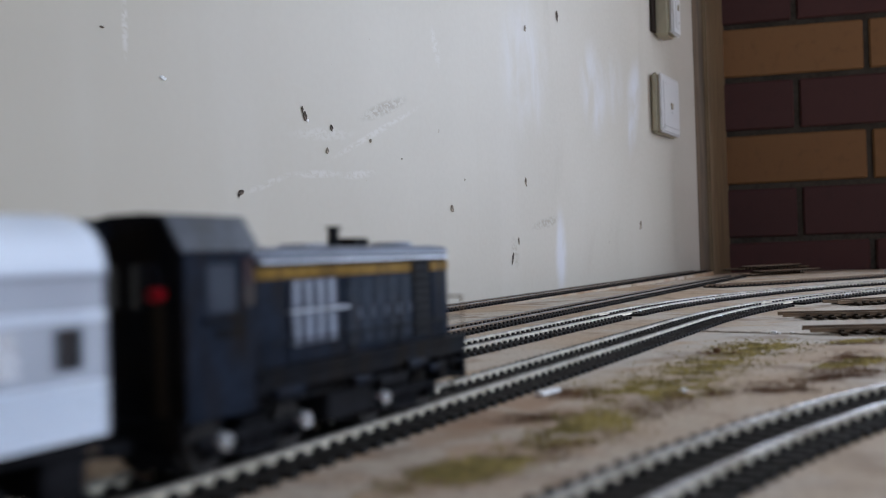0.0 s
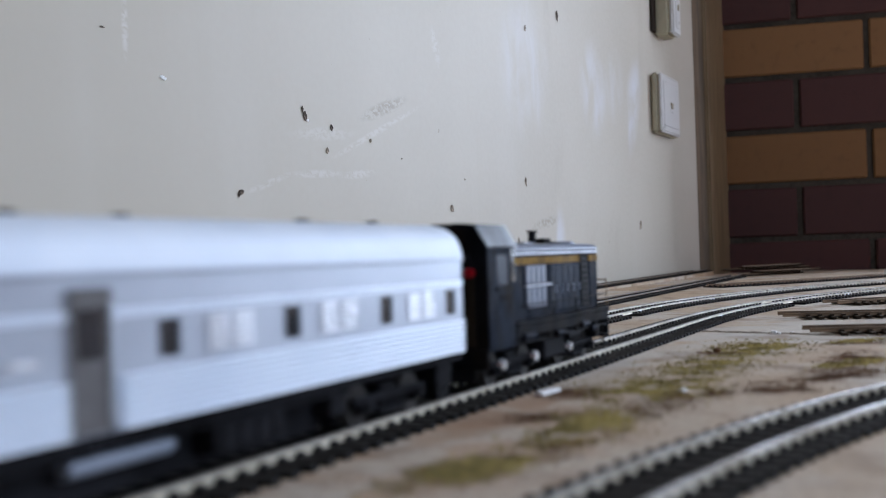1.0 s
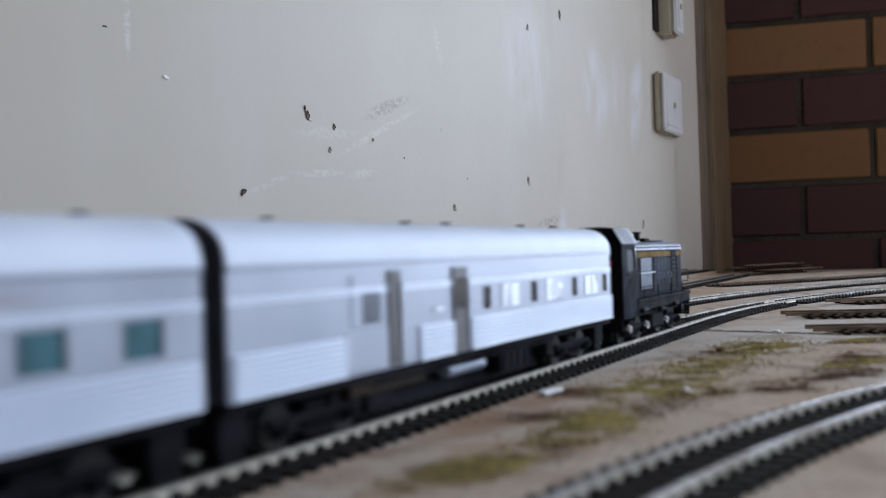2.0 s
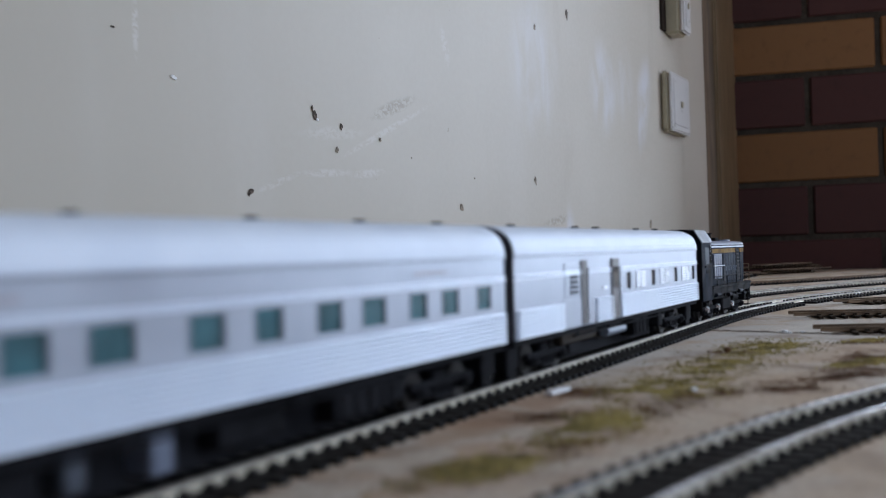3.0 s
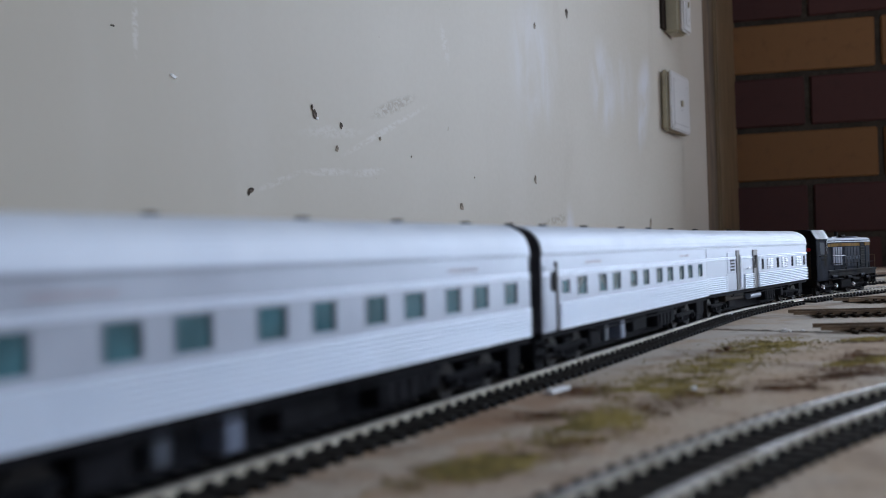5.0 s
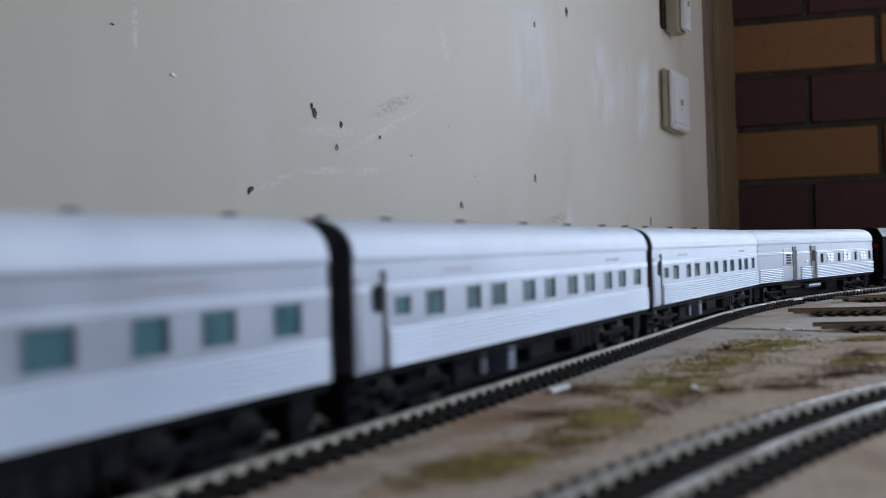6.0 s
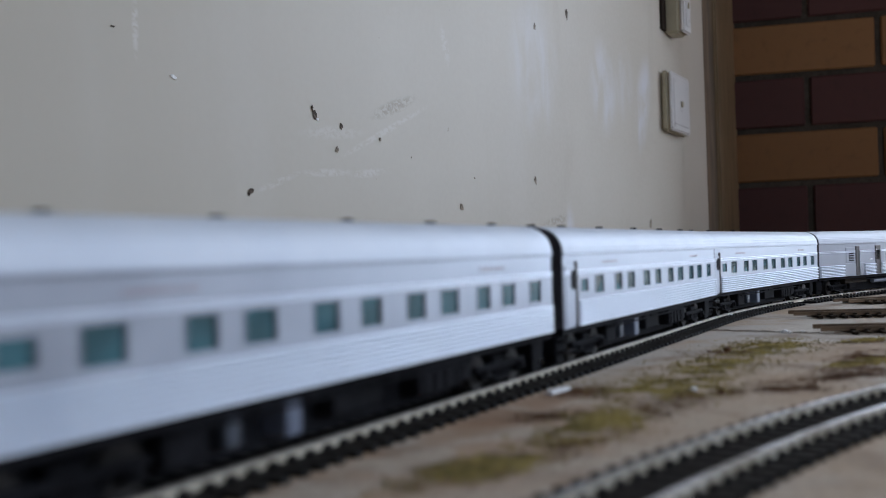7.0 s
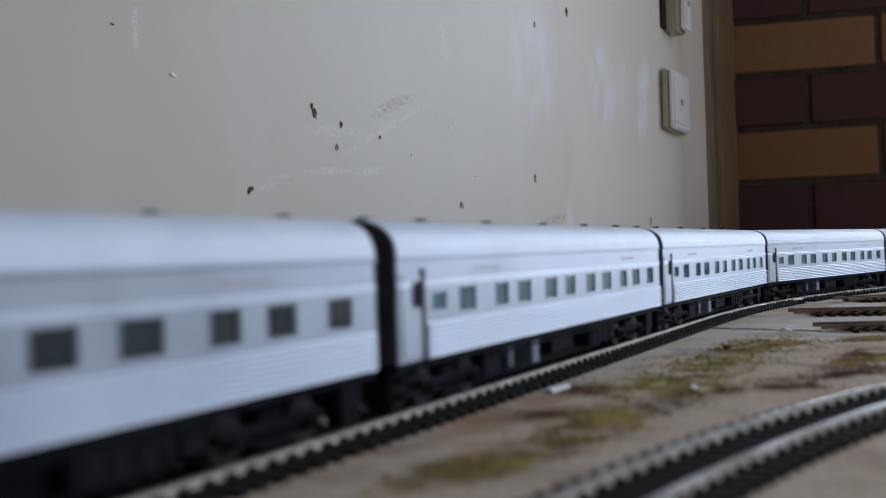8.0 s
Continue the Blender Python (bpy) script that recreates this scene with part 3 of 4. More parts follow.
for s, side in ((0.565, GAUGE / 2), (0.86, GAUGE / 2)):
    joiner(MAIN, s, side)
for s, side in ((0.30, GAUGE / 2), (0.47, GAUGE / 2), (0.455, -GAUGE / 2)):
    joiner(SECOND, s, side)

# loose lengths of track that lie on the board
for x, y, z, turn, length, tilt in ((0.236, 0.652, 0.0, 98, 0.20, 0), (0.209, 0.533, 0.0, 97, 0.17, 0), (0.317, 0.778, 0.0, 74, 0.19, 0)):
    track((0, 0, 0, 9, 0), 0.0, length, "loose length of rusty model track lying on the board", "rusty_rail", "rusty_sleeper", turn=pose(x, y, z, 0, 0, -turn), group="loose track lengths", bare=0.012)
for x, y, z, turn, length in ((0.49, 1.60, 0.0, 50, 0.16), (0.52, 1.62, 0.0042, 58, 0.15), (0.48, 1.66, 0.0084, 68, 0.17), (0.505, 1.63, 0.0126, 54, 0.14)):
    track((0, 0, 0, 9, 0), 0.0, length, "loose length of rusty model track in a heap", "rusty_rail", "rusty_sleeper", turn=pose(x, y, z, 0, 0, -turn), group="heaped track lengths")


# ---------------------------------------------------------------- the train
SPEED, START, L1, LC = 0.14392, 0.0204, 0.26315, 0.26686
BODY, PIVOT = 0.2555, 0.18
HALF = BODY / 2
Z_SILL, Z_BELT, Z_WIN0, Z_WIN1, Z_HEAD, Z_STRIP, Z_EAVE, Z_CROWN = 0.0150, 0.0252, 0.0269, 0.0347, 0.0355, 0.0375, 0.0437, 0.0548


def train_pose(front, length, pivot):
    a, _ = course(front - (length - pivot) / 2, MAIN)
    b, _ = course(front - (length + pivot) / 2, MAIN)
    d = (a - b).normalized()
    m = (a + b) / 2
    return pose(m.x, m.y, TOP, 0, 0, math.degrees(math.atan2(-d.x, d.y)))


def flutes(x, y0, y1, z0, z1, count, depth=0.0015):
    """A panel of rounded ribs on the side at x (its sign names the side)."""
    s = 1 if x > 0 else -1
    prof = [(x - s * 0.0004, z0)]
    h = (z1 - z0) / count
    for i in range(count):
        zb = z0 + h * i
        for k in range(7):
            a = math.pi * k / 6
            prof.append((x + s * depth * math.sin(a) ** 0.6, zb + h * 0.68 * (1 - math.cos(a)) / 2))
        prof += [(x - s * 0.0003, zb + h * 0.70), (x - s * 0.0003, zb + h * 0.99)]
    prof += [(x, z1), (x - s * 0.0004, z1)]
    return sweep(prof, y0, y1)


@lru_cache(None)
def wheelset_mesh(mat):
    bm = bmesh.new()
    turn = Matrix.Rotation(radians(90), 4, 'Y')
    for s in (-1, 1):
        cyl(bm, 0.0058, 0.0022, Matrix.Translation((s * 0.0088, 0, 0)) @ turn, 28)
        cyl(bm, 0.0066, 0.0007, Matrix.Translation((s * 0.0074, 0, 0)) @ turn, 28)
        cyl(bm, 0.0044, 0.0026, Matrix.Translation((s * 0.0089, 0, 0)) @ turn, 20, 0.0038)
        for k in range(6):
            a = k * math.pi / 3
            cyl(bm, 0.0007, 0.003, Matrix.Translation((s * 0.0089, 0.0029 * math.cos(a), 0.0029 * math.sin(a))) @ turn, 8)
    cyl(bm, 0.0011, 0.022, turn, 10)
    me = bpy.data.meshes.new("wheelset")
    bm.to_mesh(me)
    bm.free()
    me.materials.append(MAT[mat])
    return me


def bogie(root, y, base, kind):
    """A four-wheel truck under a vehicle: side frames, springs, axle boxes; its wheelsets turn."""
    bm = bmesh.new()
    for s in (-1, 1):
        x = s * 0.0118
        box(bm, x - 0.0011, x + 0.0011, -base / 2 - 0.005, base / 2 + 0.005, 0.0062, 0.0082, bevel=0.0004)
        for k in (-1, 1):
            box(bm, x - 0.0017, x + 0.0017, k * base / 2 - 0.0024, k * base / 2 + 0.0024, 0.0036, 0.0078, bevel=0.0006)
            cyl(bm, 0.0014, 0.0012, Matrix.Translation((x + s * 0.0021, k * base / 2, 0.0058)) @ Matrix.Rotation(radians(90), 4, 'Y'), 12)
        for k in (-0.0042, -0.0014, 0.0014, 0.0042):
            cyl(bm, 0.0011, 0.0032, Matrix.Translation((x, k, 0.0046)), 10)
        box(bm, x - 0.0014, x + 0.0014, -0.0062, 0.0062, 0.0024, 0.0034, bevel=0.0004)
        for k in (-1, 1):
            bar(bm, (x, k * 0.006, 0.0034), (x, k * base * 0.36, 0.0064), 0.0007)
    box(bm, -0.0115, 0.0115, -0.004, 0.004, 0.0040, 0.0105, bevel=0.0006)
    # wide inner box, added to fill the shaded space between the wheels
    box(bm, -0.0068, 0.0068, -base / 2 - 0.006, base / 2 + 0.006, 0.0012, 0.0100, bevel=0.0006)
    frame_ob = part("bogie", bm, MAT["underframe"], root, "black bogie frame with springs and axle boxes")
    frame_ob.location = (0, y, 0)
    if kind == "loco":
        for k in (-1, 1) if y < 0 else (-1,):
            for s in (-1, 1):
                cap = cyl(bmesh.new(), 0.0023, 0.0016, Matrix.Translation((s * 0.0142, k * base / 2 + 0.001, 0.0070)) @ Matrix.Rotation(radians(90), 4, 'Y'), 18, 0.0017)
                part("axle_cap", cap, MAT["wheel"], frame_ob, "bright metal axle cap")
    for k in (-1, 1):
        w = new("wheelset", wheelset_mesh("car_wheel"))
        w.parent = frame_ob
        w.location = (0, k * base / 2, 0.0058)
        w["label"] = "polished metal wheelset"
    return frame_ob


def roof_profile(x, z0, z1, ribs=0.00007):
    pts = []
    n = 44
    for i in range(n + 1):
        a = math.pi * i / n
        r = 1 + (ribs / x) * (1 if i % 2 else -1)
        pts.append((x * math.copysign(abs(math.cos(a)) ** 0.72, math.cos(a)) * r, z0 + (z1 - z0) * math.sin(a) ** 0.86 * r))
    return pts


def carriage_shell(root):
    """The core of a carriage: body with a sunk window band, roof, ends, gangways, underframe and running gear."""
    w = 0.0164
    core = [(-w, Z_SILL), (w, Z_SILL), (w, Z_BELT), (w - 0.0009, Z_BELT + 0.0001), (w - 0.0009, Z_HEAD - 0.0001), (w, Z_HEAD), (w, Z_EAVE), (-w, Z_EAVE), (-w, Z_HEAD), (-w + 0.0009, Z_HEAD - 0.0001), (-w + 0.0009, Z_BELT + 0.0001), (-w, Z_BELT)]
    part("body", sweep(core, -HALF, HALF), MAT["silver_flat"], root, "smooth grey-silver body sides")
    part("roof", sweep(roof_profile(0.0169, Z_EAVE, Z_CROWN), -HALF, HALF), MAT["silver_roof"], root, "silver roof with fine lengthwise ribs", smooth=False)
    for s in (-1, 1):
        part("eave_strip", sweep([(s * 0.0163, Z_EAVE - 0.0006), (s * 0.0172, Z_EAVE - 0.0004), (s * 0.0172, Z_EAVE + 0.0003), (s * 0.0163, Z_EAVE + 0.0005)], -HALF, HALF), MAT["silver_flat"], root)
        part("belt_strip", flutes(s * w, -HALF, HALF, Z_HEAD, Z_STRIP, 2, 0.0006), MAT["silver"], root, "bright ribbed strip above the windows")
    for e in (-1, 1):
        y = e * (HALF + 0.0004)
        end = [(x * 0.995, z) for x, z in [(-0.0165, Z_SILL), (0.0165, Z_SILL)] + roof_profile(0.0166, Z_EAVE, Z_CROWN - 0.0003, 0)]
        part("end_wall", sweep(end, y - 0.0004, y + 0.0004), MAT["gangway"], root, "black carriage end")
        bm = bmesh.new()
        for k in range(3):
            o = e * (HALF + 0.0009 + k * 0.0012)
            box(bm, -0.0062 + k * 0.0003, 0.0062 - k * 0.0003, min(o, o + e * 0.0009), max(o, o + e * 0.0009), 0.013, 0.0415 - k * 0.0004, bevel=0.0003)
        part("gangway", bm, MAT["gangway"], root, "black folded gangway bellows")
        bm = bmesh.new()
        box(bm, -0.0014, 0.0014, e * (HALF + 0.001) - 0.003, e * (HALF + 0.001) + 0.003, 0.0065, 0.009, bevel=0.0005)
        part("coupler", bm, MAT["black"], root)
        # dark boxes added at the ends to stand for the train's shadow
        bm = bmesh.new()
        ya, yb = sorted((e * (HALF - 0.001), e * (HALF - 0.011)))
        box(bm, -0.0125, 0.0125, ya, yb, 0.0042, 0.0127, bevel=0.0005)
        for s in (-1, 1):
            box(bm, s * 0.0095 - 0.0025, s * 0.0095 + 0.0025, ya + 0.001, yb - 0.001, 0.0014, 0.0046, bevel=0.0003)
        part("end_gear", bm, MAT["underframe"], root, "dark boxes added for the shade under the carriage end")
    bm = box_bm(-0.0158, 0.0158, -HALF, HALF, 0.0128, Z_SILL)
    for y in (-0.055, -0.018, 0.02, 0.06):
        box(bm, -0.013, 0.013, y - 0.001, y + 0.001, 0.0105, 0.0128)
    box(bm, -0.0022, 0.0022, -0.06, 0.06, 0.0085, 0.0128)
    part("underframe", bm, MAT["underframe"], root, "black underframe with cross members")
    # long dark box, added to black out the shaded gap below
    part("centre_sill", box_bm(-0.0045, 0.0068, -0.070, 0.0640, 0.0012, 0.0124, bevel=0.0004), MAT["underframe"], root, "dark box added for the shade under the carriage")
    for s in (-1, 1):
        pipe = bmesh.new()
        bar(pipe, (s * 0.0142, -0.066, 0.0112), (s * 0.0142, 0.066, 0.0112), 0.0004)
        for y in (-0.062, -0.034, -0.004, 0.026, 0.062):
            bar(pipe, (s * 0.0142, y, 0.0112), (s * 0.0142, y, 0.0132), 0.00035)
        part("brake_pipe", pipe, MAT["underframe"], root, "thin black brake pipe")
        # two more dark boxes a side, added to close the shaded gaps
        for y0, y1, z0 in ((-0.068, -0.055, 0.0040), (0.060, 0.067, 0.0052)):
            xa, xb = sorted((s * 0.0045, s * 0.0128))
            part("valve_box", box_bm(xa, xb, y0, y1, z0, 0.0124, bevel=0.0006), MAT["underframe"], root, "dark box added to fill the shade underneath")
    return bogie(root, -PIVOT / 2, 0.028, "car"), bogie(root, PIVOT / 2, 0.028, "car")


def vent(root, y):
    bm = box_bm(-0.0013, 0.0013, y - 0.0016, y + 0.0016, Z_CROWN - 0.0004, Z_CROWN + 0.0005, bevel=0.0003)
    box(bm, -0.0016, 0.0016, y - 0.0010, y + 0.0010, Z_CROWN + 0.0003, Z_CROWN + 0.0010, bevel=0.0002)
    part("roof_vent", bm, MAT["black"], root, "small dark roof vent")


def band(root, side, spans, y0, y1, mat, z0=Z_WIN0, z1=Z_WIN1):
    """The window band of one side: sill, head and pillars, with openings at the spans."""
    bm = bmesh.new()
    xa, xb = sorted((side * 0.0155, side * 0.01655))
    if not spans:
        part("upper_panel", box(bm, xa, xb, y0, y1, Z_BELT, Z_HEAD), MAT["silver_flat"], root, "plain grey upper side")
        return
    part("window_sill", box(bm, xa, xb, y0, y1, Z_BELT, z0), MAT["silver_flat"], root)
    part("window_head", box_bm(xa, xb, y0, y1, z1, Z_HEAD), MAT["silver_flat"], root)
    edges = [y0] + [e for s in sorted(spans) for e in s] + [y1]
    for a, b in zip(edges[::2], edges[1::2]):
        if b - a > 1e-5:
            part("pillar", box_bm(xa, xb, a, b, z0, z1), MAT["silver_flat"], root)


def pane(root, side, a, b, z0, z1, mat):
    x = side * 0.0158
    rim = bmesh.new()
    t = 0.00025
    for y0, y1, c0, c1 in ((a, b, z0, z0 + t), (a, b, z1 - t, z1), (a, a + t, z0 + t, z1 - t), (b - t, b, z0 + t, z1 - t)):
        xa, xb = sorted((x, side * 0.01668))
        box(rim, xa, xb, y0, y1, c0, c1)
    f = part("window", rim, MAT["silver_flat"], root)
    # dark strips at both sides paint in the shade of the window recess
    recess_shade = bmesh.new()
    for y0, y1 in ((a + t, a + t + 0.0007), (b - t - 0.0007, b - t)):
        box(recess_shade, min(x, side * 0.0163), max(x, side * 0.0163), y0, y1, z0 + t, z1 - t)
    part("gasket", recess_shade, MAT["recess_shade"], f, "dark strips painted for the shade in the window recess")
    part("glass", box_bm(min(x - 0.0003, x + 0.0003), max(x - 0.0003, x + 0.0003), a + t, b - t, z0 + t, z1 - t), MAT[mat], f, "dark teal tinted glazing")


def bars(root, y, z, n, length, height, seed):
    """Faded lettering on the name board, shown as small plain bars."""
    rng = random.Random(seed)
    step = length / n
    for s in (-1, 1):
        bm = bmesh.new()
        xa, xb = sorted((s * 0.0163, s * 0.01648))
        for i in range(n):
            box(bm, xa, xb, y + i * step, y + i * step + step * rng.uniform(0.5, 0.75), z, z + height)
        part("lettering", bm, MAT["letters"], root, "faded brown lettering on the name board")


def gear_box(root, name, y0, y1, z0, z1, mat, label, x=0.0135, ribs=0):
    for s in (-1, 1):
        xa, xb = sorted((s * 0.006, s * x))
        case = part(name, box_bm(xa, xb, y0, y1, z0, z1, bevel=0.0005), mat, root, label)
        for k in range(ribs):
            yy = y0 + (y1 - y0) * (k + 0.5) / ribs
            xa, xb = sorted((s * (x - 0.0001), s * (x + 0.0005)))
            part("rib", box_bm(xa, xb, yy - 0.0008, yy + 0.0008, z0 + 0.0006, z1 - 0.0006), mat, case)


WINDOWS = ((-0.0912, -0.0799), (-0.0653, -0.0552), (-0.0474, -0.036), (-0.0222, -0.0113), (-0.002, 0.0082), (0.021, 0.0318), (0.0406, 0.0523), (0.0646, 0.0747), (0.0832, 0.0941), (0.1064, 0.1171))


def sleeping_carriage(glass="glass", label="silver fluted model sleeping carriage with teal windows"):
    root = tagged(new("passenger_carriage"), label, "model carriage", "vehicles of the train")
    carriage_shell(root)
    small = (-0.1085, -0.0995)
    for side in (-1, 1):
        part("fluted_panel", flutes(side * 0.0164, -0.1125, HALF - 0.0015, Z_SILL + 0.0001, Z_BELT + 0.0002, 8), MAT["silver"], root, "bright fluted lower side")
        band(root, side, WINDOWS, -0.098, HALF, "silver")
        band(root, side, (small,), -HALF, -0.098, "silver", 0.0282, 0.0338)
        for a, b in WINDOWS:
            pane(root, side, a, b, Z_WIN0, Z_WIN1, glass)
        pane(root, side, *small, 0.0282, 0.0338, glass)
        xa, xb = sorted((side * 0.0163, side * 0.0169))
        door = part("door", box_bm(xa, xb, -0.1262, -0.1150, Z_SILL + 0.0008, 0.0392, bevel=0.0003), MAT["silver_flat"], root, "plain grey vestibule door")
        xa, xb = sorted((side * 0.0165, side * 0.0171))
        part("door_window", box_bm(xa, xb, -0.1198, -0.1152, 0.0298, 0.0372, bevel=0.0009, segments=3), MAT["black"], door, "dark door window")
        xa, xb = sorted((side * 0.0163, side * 0.0173))
        part("door_post", box_bm(xa, xb, -0.1148, -0.1129, Z_SILL, 0.0408, bevel=0.0003), MAT["post"], root, "dark grey grab post beside the door")
        for k in range(2):
            xa, xb = sorted((side * 0.010, side * 0.0165))
            part("step", box_bm(xa, xb, -0.1255, -0.1155, 0.0060 + k * 0.004, 0.0066 + k * 0.004), MAT["black"], root)
    for y in (-0.118, -0.0846, -0.036, 0.018, 0.066, 0.112):
        vent(root, y)
    bars(root, -0.0807, 0.0392, 9, 0.020, 0.0012, 3)
    bars(root, 0.068, 0.0392, 9, 0.020, 0.0012, 5)
    gear_box(root, "battery_box", 0.032, 0.058, 0.0045, 0.0122, MAT["underframe"], "dark ribbed battery box", ribs=4)
    gear_box(root, "water_tank", -0.0105, 0.012, 0.0055, 0.0122, MAT["underframe"], "dark water tank")
    gear_box(root, "cable_box", -0.0305, -0.0245, 0.0042, 0.0126, MAT["loco_pale"], "pale grey equipment locker", x=0.0142)
    gear_box(root, "cable_box", -0.0505, -0.0455, 0.0050, 0.0122, MAT["loco_slope"], "dark grey equipment locker")
    return root


def baggage_carriage():
    root = tagged(new("baggage_carriage"), "silver fluted model luggage and crew van with louvres", "model carriage", "vehicles of the train")
    carriage_shell(root)
    f = HALF                                  # front end; the plan below is measured back from it
    dark = [(f - 0.131, f - 0.1245), (f - 0.0912, f - 0.0845), (f - 0.049, f - 0.0425), (f - 0.0115, f - 0.005)]
    grilles = [(f - 0.1175, f - 0.102), (f - 0.0775, f - 0.060), (f - 0.035, f - 0.0185)]
    for side in (-1, 1):
        for a, b in ((-HALF + 0.001, f - 0.212), (f - 0.174, f - 0.153), (f - 0.141, HALF - 0.001)):
            part("fluted_panel", flutes(side * 0.0164, a, b, Z_SILL + 0.0001, Z_BELT + 0.0002, 8), MAT["silver"], root, "bright fluted lower side")
        band(root, side, dark, f - 0.141, HALF, "silver")
        band(root, side, (), -HALF, f - 0.141, "silver")
        for a, b in dark:
            pane(root, side, a, b, Z_WIN0, Z_WIN1, "black_glass")
        for a, b in grilles:
            bm = bmesh.new()
            for half in (0, 1):
                c0 = a + (b - a) * (0.03 + 0.5 * half)
                c1 = c0 + (b - a) * 0.44
                for k in range(6):
                    z = Z_WIN0 + 0.0002 + k * 0.00128
                    xa, xb = sorted((side * 0.0164, side * 0.0172))
                    box(bm, xa, xb, c0, c1, z, z + 0.0009, bevel=0.0002)
            part("louvre", bm, MAT["louvre"], root, "bright silver louvred panel")
        xa, xb = sorted((side * 0.0163, side * 0.0168))
        door = part("sliding_door", box_bm(xa, xb, f - 0.2115, f - 0.1745, Z_SILL + 0.0006, Z_BELT + 0.0012, bevel=0.0003), MAT["silver_flat"], root, "plain grey lower door panel")
        hatch = part("sliding_door", box_bm(xa, xb, f - 0.2085, f - 0.1915, Z_BELT + 0.0014, 0.0402, bevel=0.0003), MAT["silver_flat"], root, "plain grey sliding door")
        bm = bmesh.new()
        for k in range(4):
            xa, xb = sorted((side * 0.0167, side * 0.0172))
            box(bm, xa, xb, f - 0.203, f - 0.195, 0.0282 + k * 0.002, 0.0294 + k * 0.002)
        part("door_grille", bm, MAT["black"], hatch, "dark door louvres")
        for a, b, top in ((f - 0.1905, f - 0.1838, 0.0412), (f - 0.1525, f - 0.1425, 0.0412)):
            xa, xb = sorted((side * 0.0163, side * 0.0172))
            post = part("door_post", box_bm(xa, xb, a, b, Z_SILL + 0.0004, top, bevel=0.0003), MAT["post"], root, "dark grey recessed door")
            part("handrail", bar(bmesh.new(), (side * 0.0176, b - 0.0006, 0.017), (side * 0.0176, b - 0.0006, 0.038), 0.0003), MAT["silver"], post)
        xa, xb = sorted((side * 0.0168, side * 0.0174))
        bm = box_bm(xa, xb, f - 0.151, f - 0.145, 0.0285, 0.0375, bevel=0.0002)
        part("door_window", bm, MAT["black_glass"], root, "dark door window")
        xa, xb = sorted((side * 0.0164, side * 0.0172))
        part("lamp_bracket", box_bm(xa, xb, f - 0.165, f - 0.159, 0.0283, 0.0297, bevel=0.0003), MAT["louvre"], root, "small bright bracket")
    for y in (f - 0.220, f - 0.151, f - 0.1234, f - 0.06, f - 0.025):
        vent(root, y)
    for s in (-1, 1):
        tank = cyl(bmesh.new(), 0.0020, 0.026, Matrix.Translation((s * 0.0118, f - 0.137, 0.0092)) @ Matrix.Rotation(radians(90), 4, 'X'), 20)
        part("air_tank", tank, MAT["tank_grey"], root, "blue-grey cylindrical air tank", smooth=False)
    gear_box(root, "battery_box", f - 0.112, f - 0.088, 0.0045, 0.0122, MAT["underframe"], "dark ribbed battery box", ribs=4)
    gear_box(root, "cable_box", f - 0.205, f - 0.165, 0.0085, 0.0126, MAT["rusty_sleeper"], "brown equipment box")
    return root


